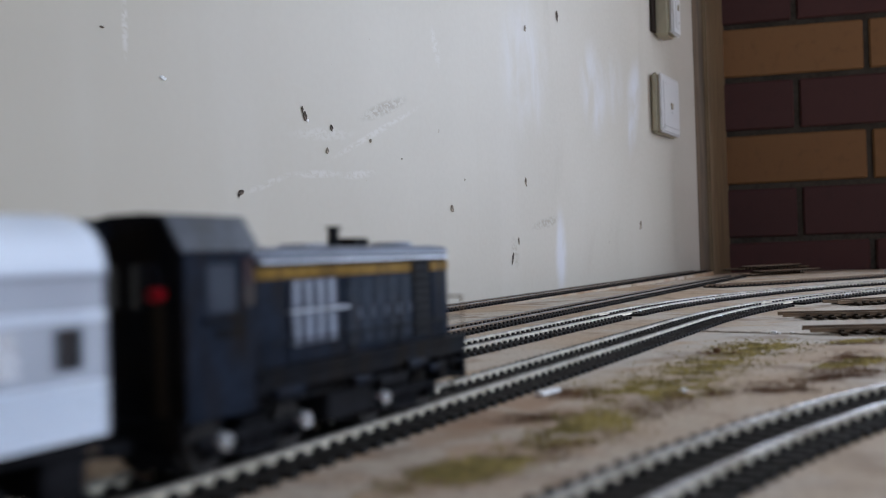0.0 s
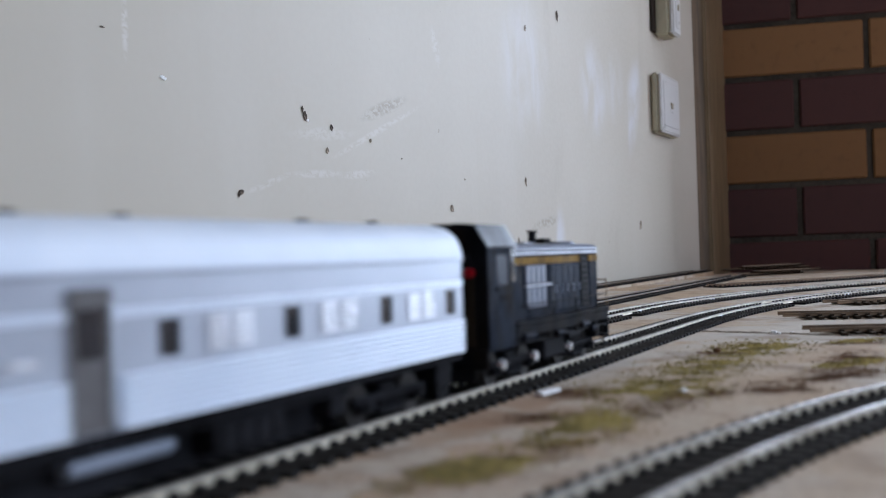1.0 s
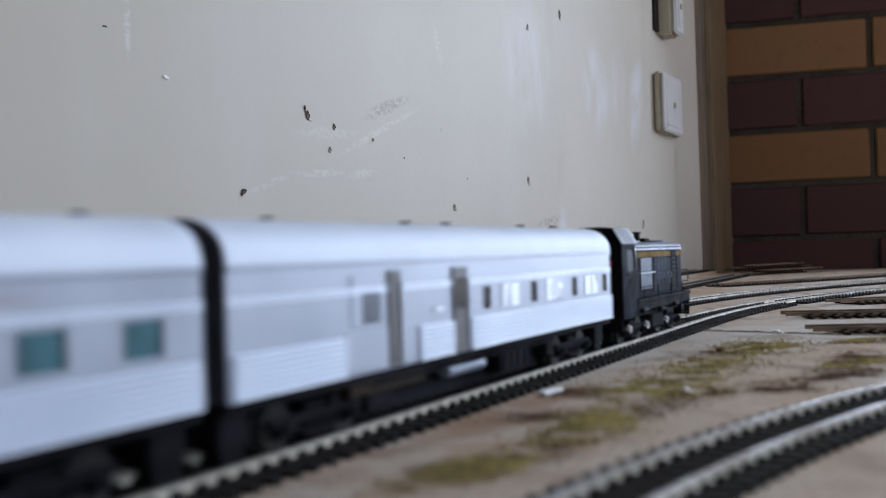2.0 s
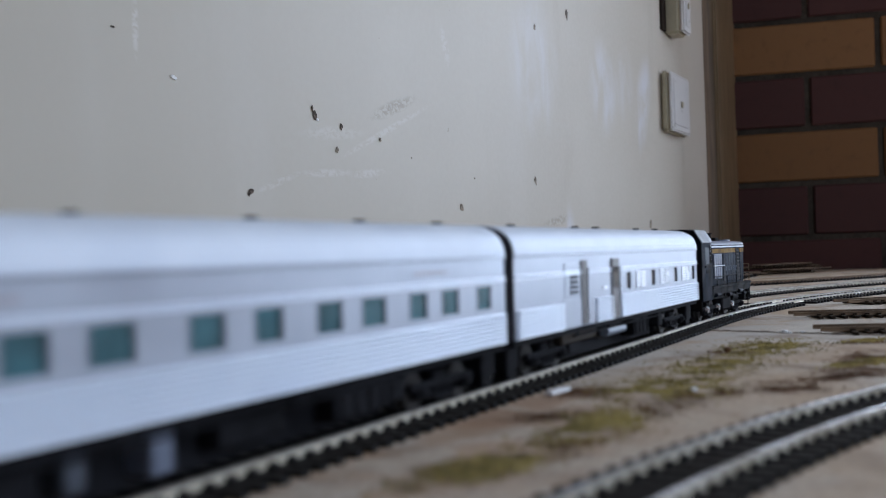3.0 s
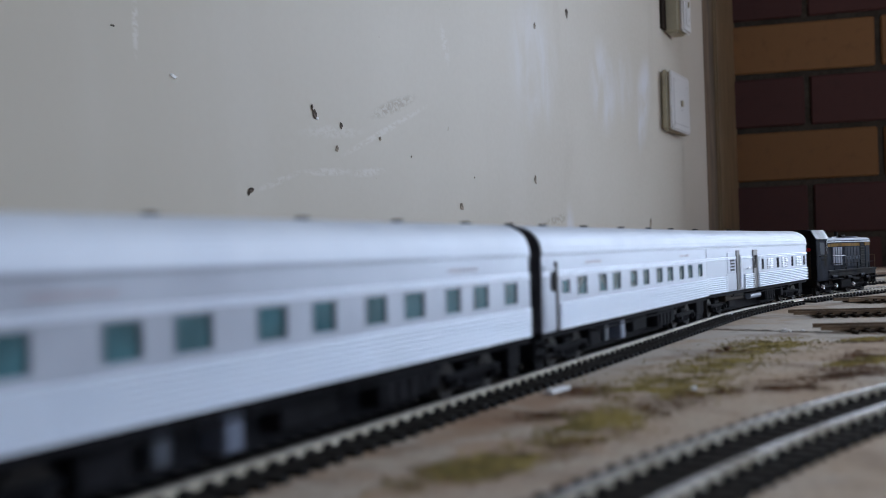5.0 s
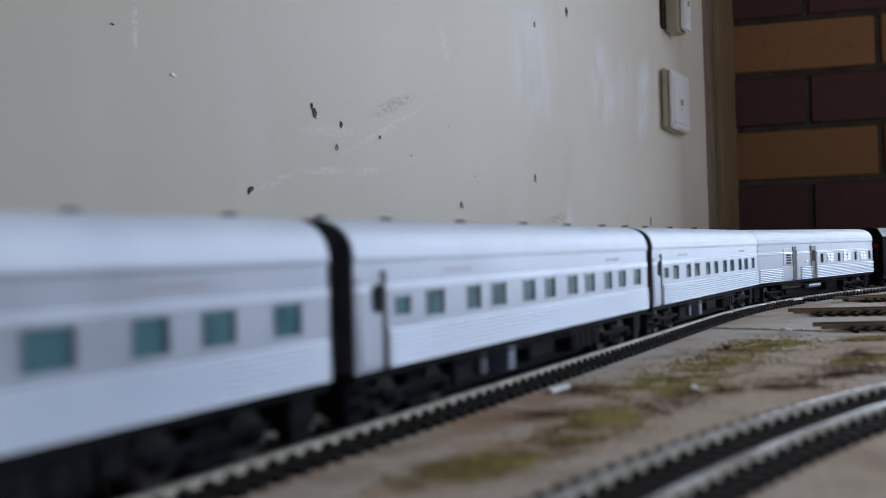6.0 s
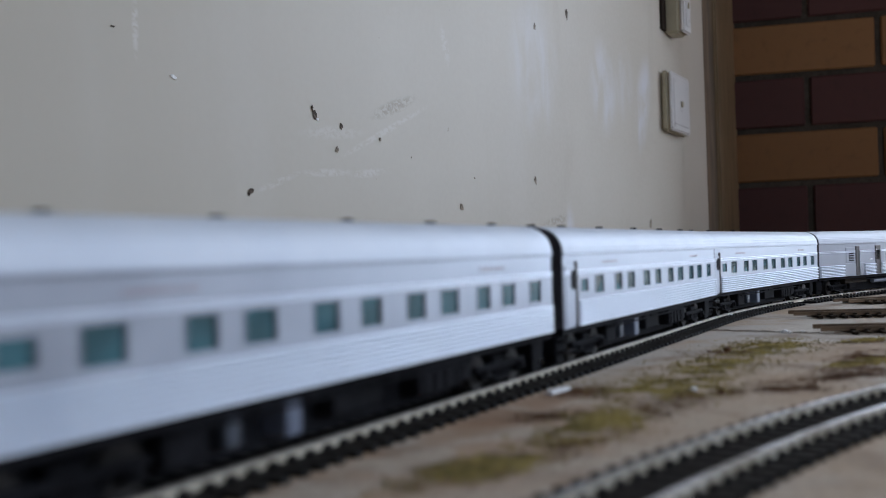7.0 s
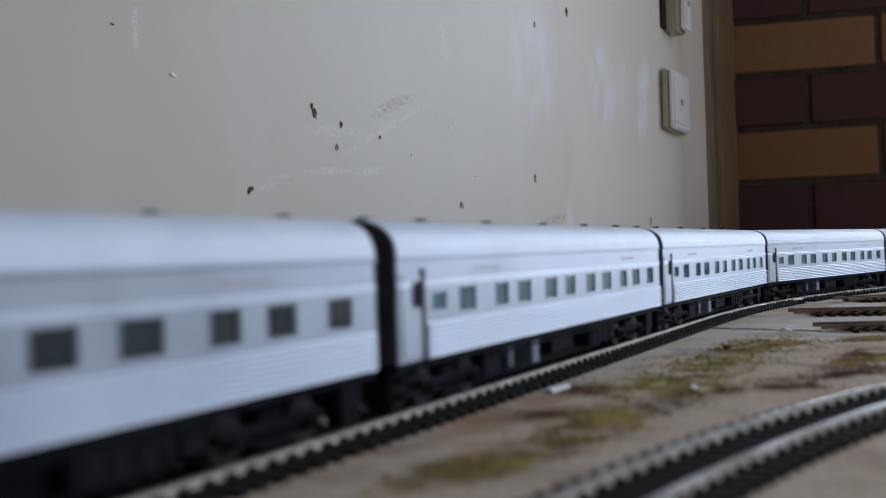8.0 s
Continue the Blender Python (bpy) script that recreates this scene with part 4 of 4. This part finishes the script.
# ---------------------------------------------------------------- the locomotive
def locomotive():
    """Its y runs from the rear end (-0.063) to the front beam (0.063)."""
    root = tagged(new("locomotive"), "weathered grey-blue model diesel locomotive with a yellow stripe", "model locomotive", "vehicles of the train")
    R, F = -0.063, 0.063
    cab_f = -0.041
    # cab
    w = 0.0155
    prof = [(-w, 0.0125), (w, 0.0125), (w, 0.0474), (0.0108, 0.0545), (0.005, 0.0556), (-0.005, 0.0556), (-0.0108, 0.0545), (-w, 0.0474)]
    cab = part("cab", sweep(prof, R, cab_f), MAT["loco"], root, "grey-blue cab with sloping roof edges")
    # thin sheet over the rear, its shade put into a darker colour
    part("cab_end", sweep([(x * 0.985, z) for x, z in prof[:4] + prof[7:]], R - 0.0006, R - 0.0001), MAT["loco_dark"], root, "cab end, coloured darker as the shaded side")
    for s in (-1, 1):
        a, b = Vector((s * 0.0158, 0, 0.0472)), Vector((s * 0.0110, 0, 0.0548))
        n = Vector((s * 0.8, 0, 0.55)).normalized() * 0.0005
        bm = bmesh.new()
        vs = [bm.verts.new(p + Vector((0, y, 0)) + o) for y in (R - 0.0012, cab_f + 0.0016) for p in (a, b) for o in (n * 0, n)]
        for q in ((0, 1, 3, 2), (4, 6, 7, 5), (0, 4, 5, 1), (2, 3, 7, 6), (0, 2, 6, 4), (1, 5, 7, 3)):
            bm.faces.new([vs[i] for i in q])
        # light on the sloping roof edge is painted in with a paler grey
        part("roof_slope", bm, MAT["loco_slope"], root, "sloping cab roof edge, painted paler as if lit")
        xa, xb = sorted((s * 0.0153, s * 0.0157))
        part("cab_window", box_bm(xa, xb, -0.0565, -0.0475, 0.0345, 0.0445, bevel=0.0002), MAT["loco_glass"], cab, "grey cab side window")
        part("window_rim", box_bm(min(s * 0.0153, s * 0.0160), max(s * 0.0153, s * 0.0160), -0.0455, -0.0415, 0.035, 0.046, bevel=0.0002), MAT["black_glass"], cab, "dark front cab window")
        part("cab_step", box_bm(min(s * 0.0153, s * 0.0164), max(s * 0.0153, s * 0.0164), -0.058, -0.044, 0.0325, 0.0335), MAT["loco_dark"], cab)
        part("numberboard", box_bm(min(s * 0.0153, s * 0.01575), max(s * 0.0153, s * 0.01575), -0.054, -0.045, 0.029, 0.0312), MAT["loco_dark"], cab)
        part("end_stripe", box_bm(s * 0.009 - 0.0015, s * 0.009 + 0.0015, R - 0.0010, R - 0.0006, 0.014, 0.04), MAT["rusty_sleeper"], root, "dull brown end stripe")
    part("tail_lamp", cyl(bmesh.new(), 0.0016, 0.0022, pose(0.0092, R - 0.0012, 0.0388, 90), 14), MAT["red"], root, "red tail lamp")
    part("end_window", box_bm(-0.0095, -0.002, R - 0.0010, R - 0.0006, 0.036, 0.045), MAT["black_glass"], root)
    part("end_window", box_bm(0.002, 0.0095, R - 0.0010, R - 0.0006, 0.036, 0.045), MAT["black_glass"], root)
    # hood
    h = 0.012
    hood_f = 0.0575
    top = [(-h, 0.0205), (h, 0.0205), (h, 0.0462), (0.0108, 0.0474), (0.006, 0.0480), (-0.006, 0.0480), (-0.0108, 0.0474), (-h, 0.0462)]
    hood = part("hood", sweep(top, cab_f, hood_f), MAT["loco"], root, "grey-blue engine hood")
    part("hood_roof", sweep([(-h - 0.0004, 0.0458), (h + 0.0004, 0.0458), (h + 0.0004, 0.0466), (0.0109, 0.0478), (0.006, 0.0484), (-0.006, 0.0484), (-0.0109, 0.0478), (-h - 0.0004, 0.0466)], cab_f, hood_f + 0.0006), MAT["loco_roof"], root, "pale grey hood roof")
    for s in (-1, 1):
        def plate(name, y0, y1, z0, z1, mat, label, t=0.0004, base=h):
            return part(name, box_bm(min(s * (base - 0.0002), s * (base + t)), max(s * (base - 0.0002), s * (base + t)), y0, y1, z0, z1, bevel=0.0001), MAT[mat], hood, label)
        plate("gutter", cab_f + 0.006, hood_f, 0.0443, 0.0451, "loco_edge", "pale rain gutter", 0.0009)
        plate("stripe", cab_f + 0.003, 0.0352, 0.0407, 0.0434, "yellow", "worn yellow stripe", 0.0003)
        plate("stripe", 0.0462, hood_f, 0.0407, 0.0434, "yellow", "worn yellow stripe", 0.0006)
        for k in range(4):
            y0 = -0.0235 + k * 0.0050
            for z0, z1 in ((0.0245, 0.0320), (0.0334, 0.0402)):
                plate("grille_bar", y0, y0 + 0.0034, z0, z1, "loco_pale", "pale grey radiator bar", 0.0008)
        plate("door_bar", -0.0245, 0.0005, 0.0324, 0.0330, "loco_edge", "pale rail across the doors", 0.0013)
        for k in range(5):
            y0 = 0.0005 + k * 0.0068
            plate("hood_door", y0, y0 + 0.0062, 0.0225, 0.0398, "loco_door", "grey-blue hood door", 0.0005)
            plate("door_handle", y0 + 0.005, y0 + 0.0056, 0.029, 0.032, "loco_pale", "", 0.001)
        plate("front_grille", 0.0355, 0.0455, 0.0215, 0.0442, "loco_dark", "black louvred grille", 0.0003)
        for k in range(9):
            z = 0.0222 + k * 0.0024
            plate("slat", 0.036, 0.045, z, z + 0.0009, "black", "", 0.0007)
        plate("corner_panel", 0.0475, 0.057, 0.0215, 0.0435, "loco", "", 0.0004)
        # walkway, pipes and handrails
        xa, xb = sorted((s * 0.0118, s * 0.0162))
        part("walkway", box_bm(xa, xb, cab_f, F - 0.001, 0.0186, 0.0206, bevel=0.0003), MAT["loco_dark"], root, "dark walkway along the hood")
        part("valance", box_bm(min(s * 0.0145, s * 0.0158), max(s * 0.0145, s * 0.0158), cab_f, F - 0.002, 0.0150, 0.0186, bevel=0.0002), MAT["loco_dark"], root)
        pipe = bmesh.new()
        bar(pipe, (s * 0.0150, R + 0.004, 0.0128), (s * 0.0150, F - 0.006, 0.0128), 0.0004)
        for y in (-0.04, -0.01, 0.02, 0.05):
            bar(pipe, (s * 0.0150, y, 0.0128), (s * 0.0150, y, 0.016), 0.0004)
        for y0, y1, z0 in ((-0.036, -0.026, 0.0150), (-0.004, 0.004, 0.0138), (0.024, 0.033, 0.0150), (0.036, 0.042, 0.0125)):
            part("air_cylinder", cyl(bmesh.new(), 0.0013, y1 - y0, Matrix.Translation((s * 0.0160, (y0 + y1) / 2, z0)) @ Matrix.Rotation(radians(90), 4, 'X'), 12), MAT["loco"], root, "small dark air cylinder")
        stanchions = bmesh.new()
        for y in (-0.030, -0.005, 0.02, 0.045):
            bar(stanchions, (s * 0.0158, y, 0.0205), (s * 0.0158, y, 0.0262), 0.00028)
        bar(stanchions, (s * 0.0158, -0.036, 0.0262), (s * 0.0158, 0.058, 0.0262), 0.00028)
        part("handrail", stanchions, MAT["loco_dark"], root, "thin dark handrail along the walkway")
        part("air_pipe", pipe, MAT["loco_dark"], root, "thin dark air pipe")
        rail = bmesh.new()
        for y in (F - 0.001,):
            bar(rail, (s * 0.0148, y, 0.019), (s * 0.0148, y, 0.0325), 0.00028)
        bar(rail, (s * 0.0148, F - 0.001, 0.0322), (s * 0.0062, F - 0.001, 0.0322), 0.00028)
        bar(rail, (s * 0.0062, F - 0.001, 0.019), (s * 0.0062, F - 0.001, 0.0322), 0.00028)
        part("handrail", rail, MAT["rusty_rail"], root, "thin wire handrail on the front beam")
        step = bmesh.new()
        for k in range(3):
            box(step, min(s * 0.011, s * 0.0158), max(s * 0.011, s * 0.0158), F - 0.010, F - 0.003, 0.004 + k * 0.0042, 0.0046 + k * 0.0042)
        box(step, min(s * 0.0154, s * 0.0158), max(s * 0.0154, s * 0.0158), F - 0.0106, F - 0.0098, 0.004, 0.016)
        part("steps", step, MAT["loco_dark"], root)
        tank = bmesh.new()
        box(tank, min(s * 0.007, s * 0.0142), max(s * 0.007, s * 0.0142), -0.012, 0.010, 0.0045, 0.0125, bevel=0.0008)
        cyl(tank, 0.0022, 0.014, Matrix.Translation((s * 0.0135, 0.018, 0.0115)) @ Matrix.Rotation(radians(90), 4, 'X'), 14)
        part("fuel_tank", tank, MAT["underframe"], root, "dark fuel tank and air cylinder")
        part("sand_box", box_bm(min(s * 0.009, s * 0.0148), max(s * 0.009, s * 0.0148), 0.046, 0.052, 0.0078, 0.0145, bevel=0.0005), MAT["loco_dark"], root)
    part("front_beam", box_bm(-0.0152, 0.0152, F - 0.0022, F, 0.0068, 0.0196, bevel=0.0005), MAT["loco_dark"], root, "black front buffer beam")
    part("rear_beam", box_bm(-0.0152, 0.0152, R - 0.0016, R, 0.0068, 0.0132, bevel=0.0005), MAT["loco_dark"], root, "black rear buffer beam")
    for e, y in ((-1, R - 0.004), (1, F + 0.003)):
        part("coupler", box_bm(-0.0016, 0.0016, y - 0.004, y + 0.004, 0.0062, 0.0092, bevel=0.0005), MAT["black"], root)
    part("drawbar", box_bm(-0.0010, 0.0010, R - 0.0195, R - 0.006, 0.0068, 0.0084, bevel=0.0003), MAT["black"], root)
    part("frame", box_bm(-0.0118, 0.0118, R, F - 0.002, 0.0118, 0.0188), MAT["loco_dark"], root, "dark main frame")
    # roof fittings
    bm = cyl(bmesh.new(), 0.0018, 0.0056, pose(0, 0.0135, 0.0509), 14, 0.0015)
    cyl(bm, 0.0022, 0.0008, pose(0, 0.0135, 0.0536), 14)
    part("exhaust_stack", bm, MAT["black"], root, "black exhaust stack")
    part("horn_box", box_bm(-0.0030, 0.0030, 0.019, 0.0275, 0.0483, 0.0508, bevel=0.0006), MAT["loco_dark"], root)
    part("fan_hatch", cyl(bmesh.new(), 0.0068, 0.0014, pose(0, 0.0445, 0.0488), 24, 0.006), MAT["loco_roof"], root, "round grey fan hatch", smooth=False)
    part("roof_hatch", box_bm(-0.0045, 0.0045, -0.006, 0.004, 0.0483, 0.0492, bevel=0.0003), MAT["loco_roof"], root)
    part("headlamp", box_bm(-0.0032, 0.0032, hood_f, hood_f + 0.0014, 0.041, 0.0452, bevel=0.0005), MAT["loco_pale"], root)
    bogie(root, -0.0375, 0.029, "loco")
    bogie(root, 0.0282, 0.029, "loco")
    return root


van = baggage_carriage()
first_car = sleeping_carriage()
last_car = sleeping_carriage("dark_glass", "silver fluted model carriage, windows coloured dark for their reflections")
cars = [van, first_car, copy_thing(first_car, Matrix()), copy_thing(first_car, Matrix()), last_car]
engine = locomotive()


# ---------------------------------------------------------------- scatter and litter on the board
def scatter(name, spots, mat, count, size, label, seed):
    """Small grains in ragged patches: (x, y, length, width, heading) each."""
    rng = random.Random(seed)
    verts, faces = [], []
    for k in range(count):
        x0, y0, length, wide, turn = spots[rng.randrange(len(spots))]
        a = radians(turn)
        p, r = rng.gauss(0, 0.5) * length, rng.gauss(0, 0.5) * wide
        x, y = x0 + math.sin(a) * p + math.cos(a) * r, y0 + math.cos(a) * p - math.sin(a) * r
        if noise.noise(Vector((x * 90, y * 90, seed))) + 0.5 * noise.noise(Vector((x * 260, y * 260, seed))) < rng.uniform(-0.45, 0.25):
            continue
        g = size * rng.uniform(0.4, 1.3)
        b = len(verts)
        for i in range(4):
            t = rng.uniform(0, 1.57) + i * 1.57
            verts.append((x + g * math.cos(t), y + g * math.sin(t), 0.0001 + rng.uniform(0, 0.1) * g))
        verts.append((x + rng.uniform(-0.4, 0.4) * g, y + rng.uniform(-0.4, 0.4) * g, g * rng.uniform(0.3, 0.8)))
        faces += [(b + i, b + (i + 1) % 4, b + 4) for i in range(4)]
    me = bpy.data.meshes.new(name)
    me.from_pydata(verts, [], faces)
    me.materials.append(mat)
    tagged(new(name, me), label, "scatter", kind="stuff")


scatter("moss_scatter", ((0.108, 0.405, 0.055, 0.020, 30), (0.072, 0.343, 0.035, 0.022, 30), (0.15, 0.47, 0.040, 0.020, 30), (0.038, 0.275, 0.024, 0.012, 25), (0.006, 0.226, 0.022, 0.009, 40), (0.205, 0.487, 0.018, 0.006, 60), (0.167, 0.401, 0.020, 0.007, 50)), MAT["moss"], 32000, 0.00065, "yellow-green dry moss scattered on the board", 2)
scatter("soil_scatter", ((0.128, 0.4526, 0.010, 0.009, 90), (0.116, 0.339, 0.012, 0.016, 80), (0.084, 0.33, 0.012, 0.010, 60), (0.043, 0.336, 0.012, 0.010, 60), (0.026, 0.292, 0.014, 0.008, 60), (0.167, 0.401, 0.020, 0.010, 60), (0.111, 0.333, 0.013, 0.008, 60), (0.082, 0.323, 0.010, 0.008, 60), (0.043, 0.345, 0.011, 0.009, 60), (0.138, 0.357, 0.014, 0.008, 60), (0.002, 0.222, 0.028, 0.012, 40), (0.030, 0.250, 0.024, 0.012, 30), (0.15, 0.36, 0.025, 0.010, 70), (0.06, 0.30, 0.03, 0.012, 40), (0.152, 0.375, 0.016, 0.010, 70), (0.172, 0.415, 0.014, 0.008, 60), (0.205, 0.48, 0.022, 0.010, 70), (0.178, 0.425, 0.018, 0.008, 30)), MAT["soil"], 22000, 0.0005, "brown earth scattered on the board", 3)


def litter():
    plank = part("strip_of_card", box_bm(-0.012, 0.012, 0, 0.2, 0.0, 0.010, bevel=0.0006), MAT["white_plastic"])
    plank.matrix_world = pose(0.63, 1.375, 0.0, 0, 0, -58)
    tagged(plank, "pale grey strip of card lying behind the tracks", "card strip")
    s = part("wire_scrap", box_bm(-0.0016, 0.0016, -0.0065, 0.0065, 0.0, 0.0014, bevel=0.0003), MAT["chip_pale"])
    s.matrix_world = pose(0.0349, 0.339, 0, 0, 0, -36)
    tagged(s, "small white plastic scrap lying on the board", "scrap")
    rng = random.Random(8)
    for x, y, r in ((0.181, 0.54, 0.0022), (0.1835, 0.538, 0.0013), (0.1905, 0.5378, 0.0014), (0.0805, 0.3335, 0.0014), (0.1262, 0.455, 0.002)):
        bm = bmesh.new()
        bmesh.ops.create_icosphere(bm, subdivisions=1, radius=r)
        for v in bm.verts:
            v.co = Vector((v.co.x * rng.uniform(0.7, 1.2), v.co.y * rng.uniform(0.7, 1.2), max(0, v.co.z * rng.uniform(0.5, 0.9) + r * 0.4)))
        c = part("pebble", bm, MAT["chip_pale"] if x != 0.1262 else MAT["soil"])
        c.matrix_world = pose(x, y, 0.0001)
        tagged(c, "tiny pale crumb of plaster on the board", "crumb", "crumbs on the board")


litter()


# ---------------------------------------------------------------- brick wall
def brick_wall():
    bm = bmesh.new()
    for x0, x1, z0, z1 in ((-0.12, WIN_X0, -0.9, 1.6), (WIN_X1, 2.6, -0.9, 1.6), (WIN_X0, WIN_X1, -0.9, WIN_Z0), (WIN_X0, WIN_X1, WIN_Z1, 1.6)):
        box(bm, x0, x1, 0.008, REVEAL + 0.03, z0, z1)
    wall = part("wall_north", bm, MAT["mortar"])
    wall.matrix_world = NORTH
    tagged(wall, "dark red brick wall banded with yellow brick courses", "wall", kind="structure")
    row, mod, z_base, joint = 0.102, 0.302, 0.163 - 0.102 * 3, 0.011
    meshes = {}
    for nm in ("red_brick", "yellow_brick"):
        bm = box_bm(-(mod - joint) / 2, (mod - joint) / 2, 0.0, 0.02, -(row - joint) / 2, (row - joint) / 2, bevel=0.003)
        me = bpy.data.meshes.new(nm)
        bm.to_mesh(me)
        bm.free()
        me.materials.append(MAT[nm])
        meshes[nm] = me
    rng = random.Random(6)
    for r in range(17):
        nm = "yellow_brick" if r >= 3 and r % 2 == 1 else "red_brick"
        shift = 0.145 if nm == "yellow_brick" else 0.145 + mod / 2 + 0.026
        if r < 3 and r % 2 == 1:
            shift = 0.145
        for i in range(-1, 9):
            x = shift + i * mod
            z = z_base + (r + 0.5) * row
            if x < -0.1 or x > 2.5 or (WIN_X0 - mod / 2 < x < WIN_X1 + mod / 2 and WIN_Z0 - row / 2 < z < WIN_Z1 + row / 2):
                continue
            b = new("brick", meshes[nm])
            b.parent = wall
            b.matrix_basis = pose(x, rng.uniform(-0.0012, 0.0012), z, 0, rng.uniform(-0.25, 0.25), rng.uniform(-0.3, 0.3))


brick_wall()


# ---------------------------------------------------------------- movement
def running_gear(thing, centre):
    """The trucks of a vehicle follow the curve, and their wheels roll."""
    for truck in thing.children:
        if not truck.name.startswith("bogie"):
            continue
        y = truck.location.y
        rows = []
        for k in range(33):
            t = k * 0.25
            s, base = centre(t)
            at, a = course(s + y, MAIN)
            yaw = -math.degrees(a) - math.degrees(base.to_euler().z)
            rows.append((t, pose(0, y, 0, 0, 0, yaw)))
        walk(truck, rows)
        for wheels in [w for w in truck.children if w.name.startswith("wheelset")]:
            wy = wheels.location.y
            walk(wheels, [(f / FPS, pose(0, wy, 0.0058, -math.degrees(SPEED * f / FPS / 0.0058))) for f in range(0, 241)])


def motions():
    for i, car in enumerate(cars):
        front = START - (L1 + LC * (i - 1) if i else 0)
        walk(car, [(k * 0.25, train_pose(front + SPEED * k * 0.25, BODY, PIVOT)) for k in range(33)])
        running_gear(car, lambda t, front=front: (front + SPEED * t - HALF, train_pose(front + SPEED * t, BODY, PIVOT)))
    nose = START + 0.148
    walk(engine, [(k * 0.25, train_pose(nose + SPEED * k * 0.25, 0.126, 0.07)) for k in range(33)])
    running_gear(engine, lambda t: (nose + SPEED * t - 0.063, train_pose(nose + SPEED * t, 0.126, 0.07)))


motions()
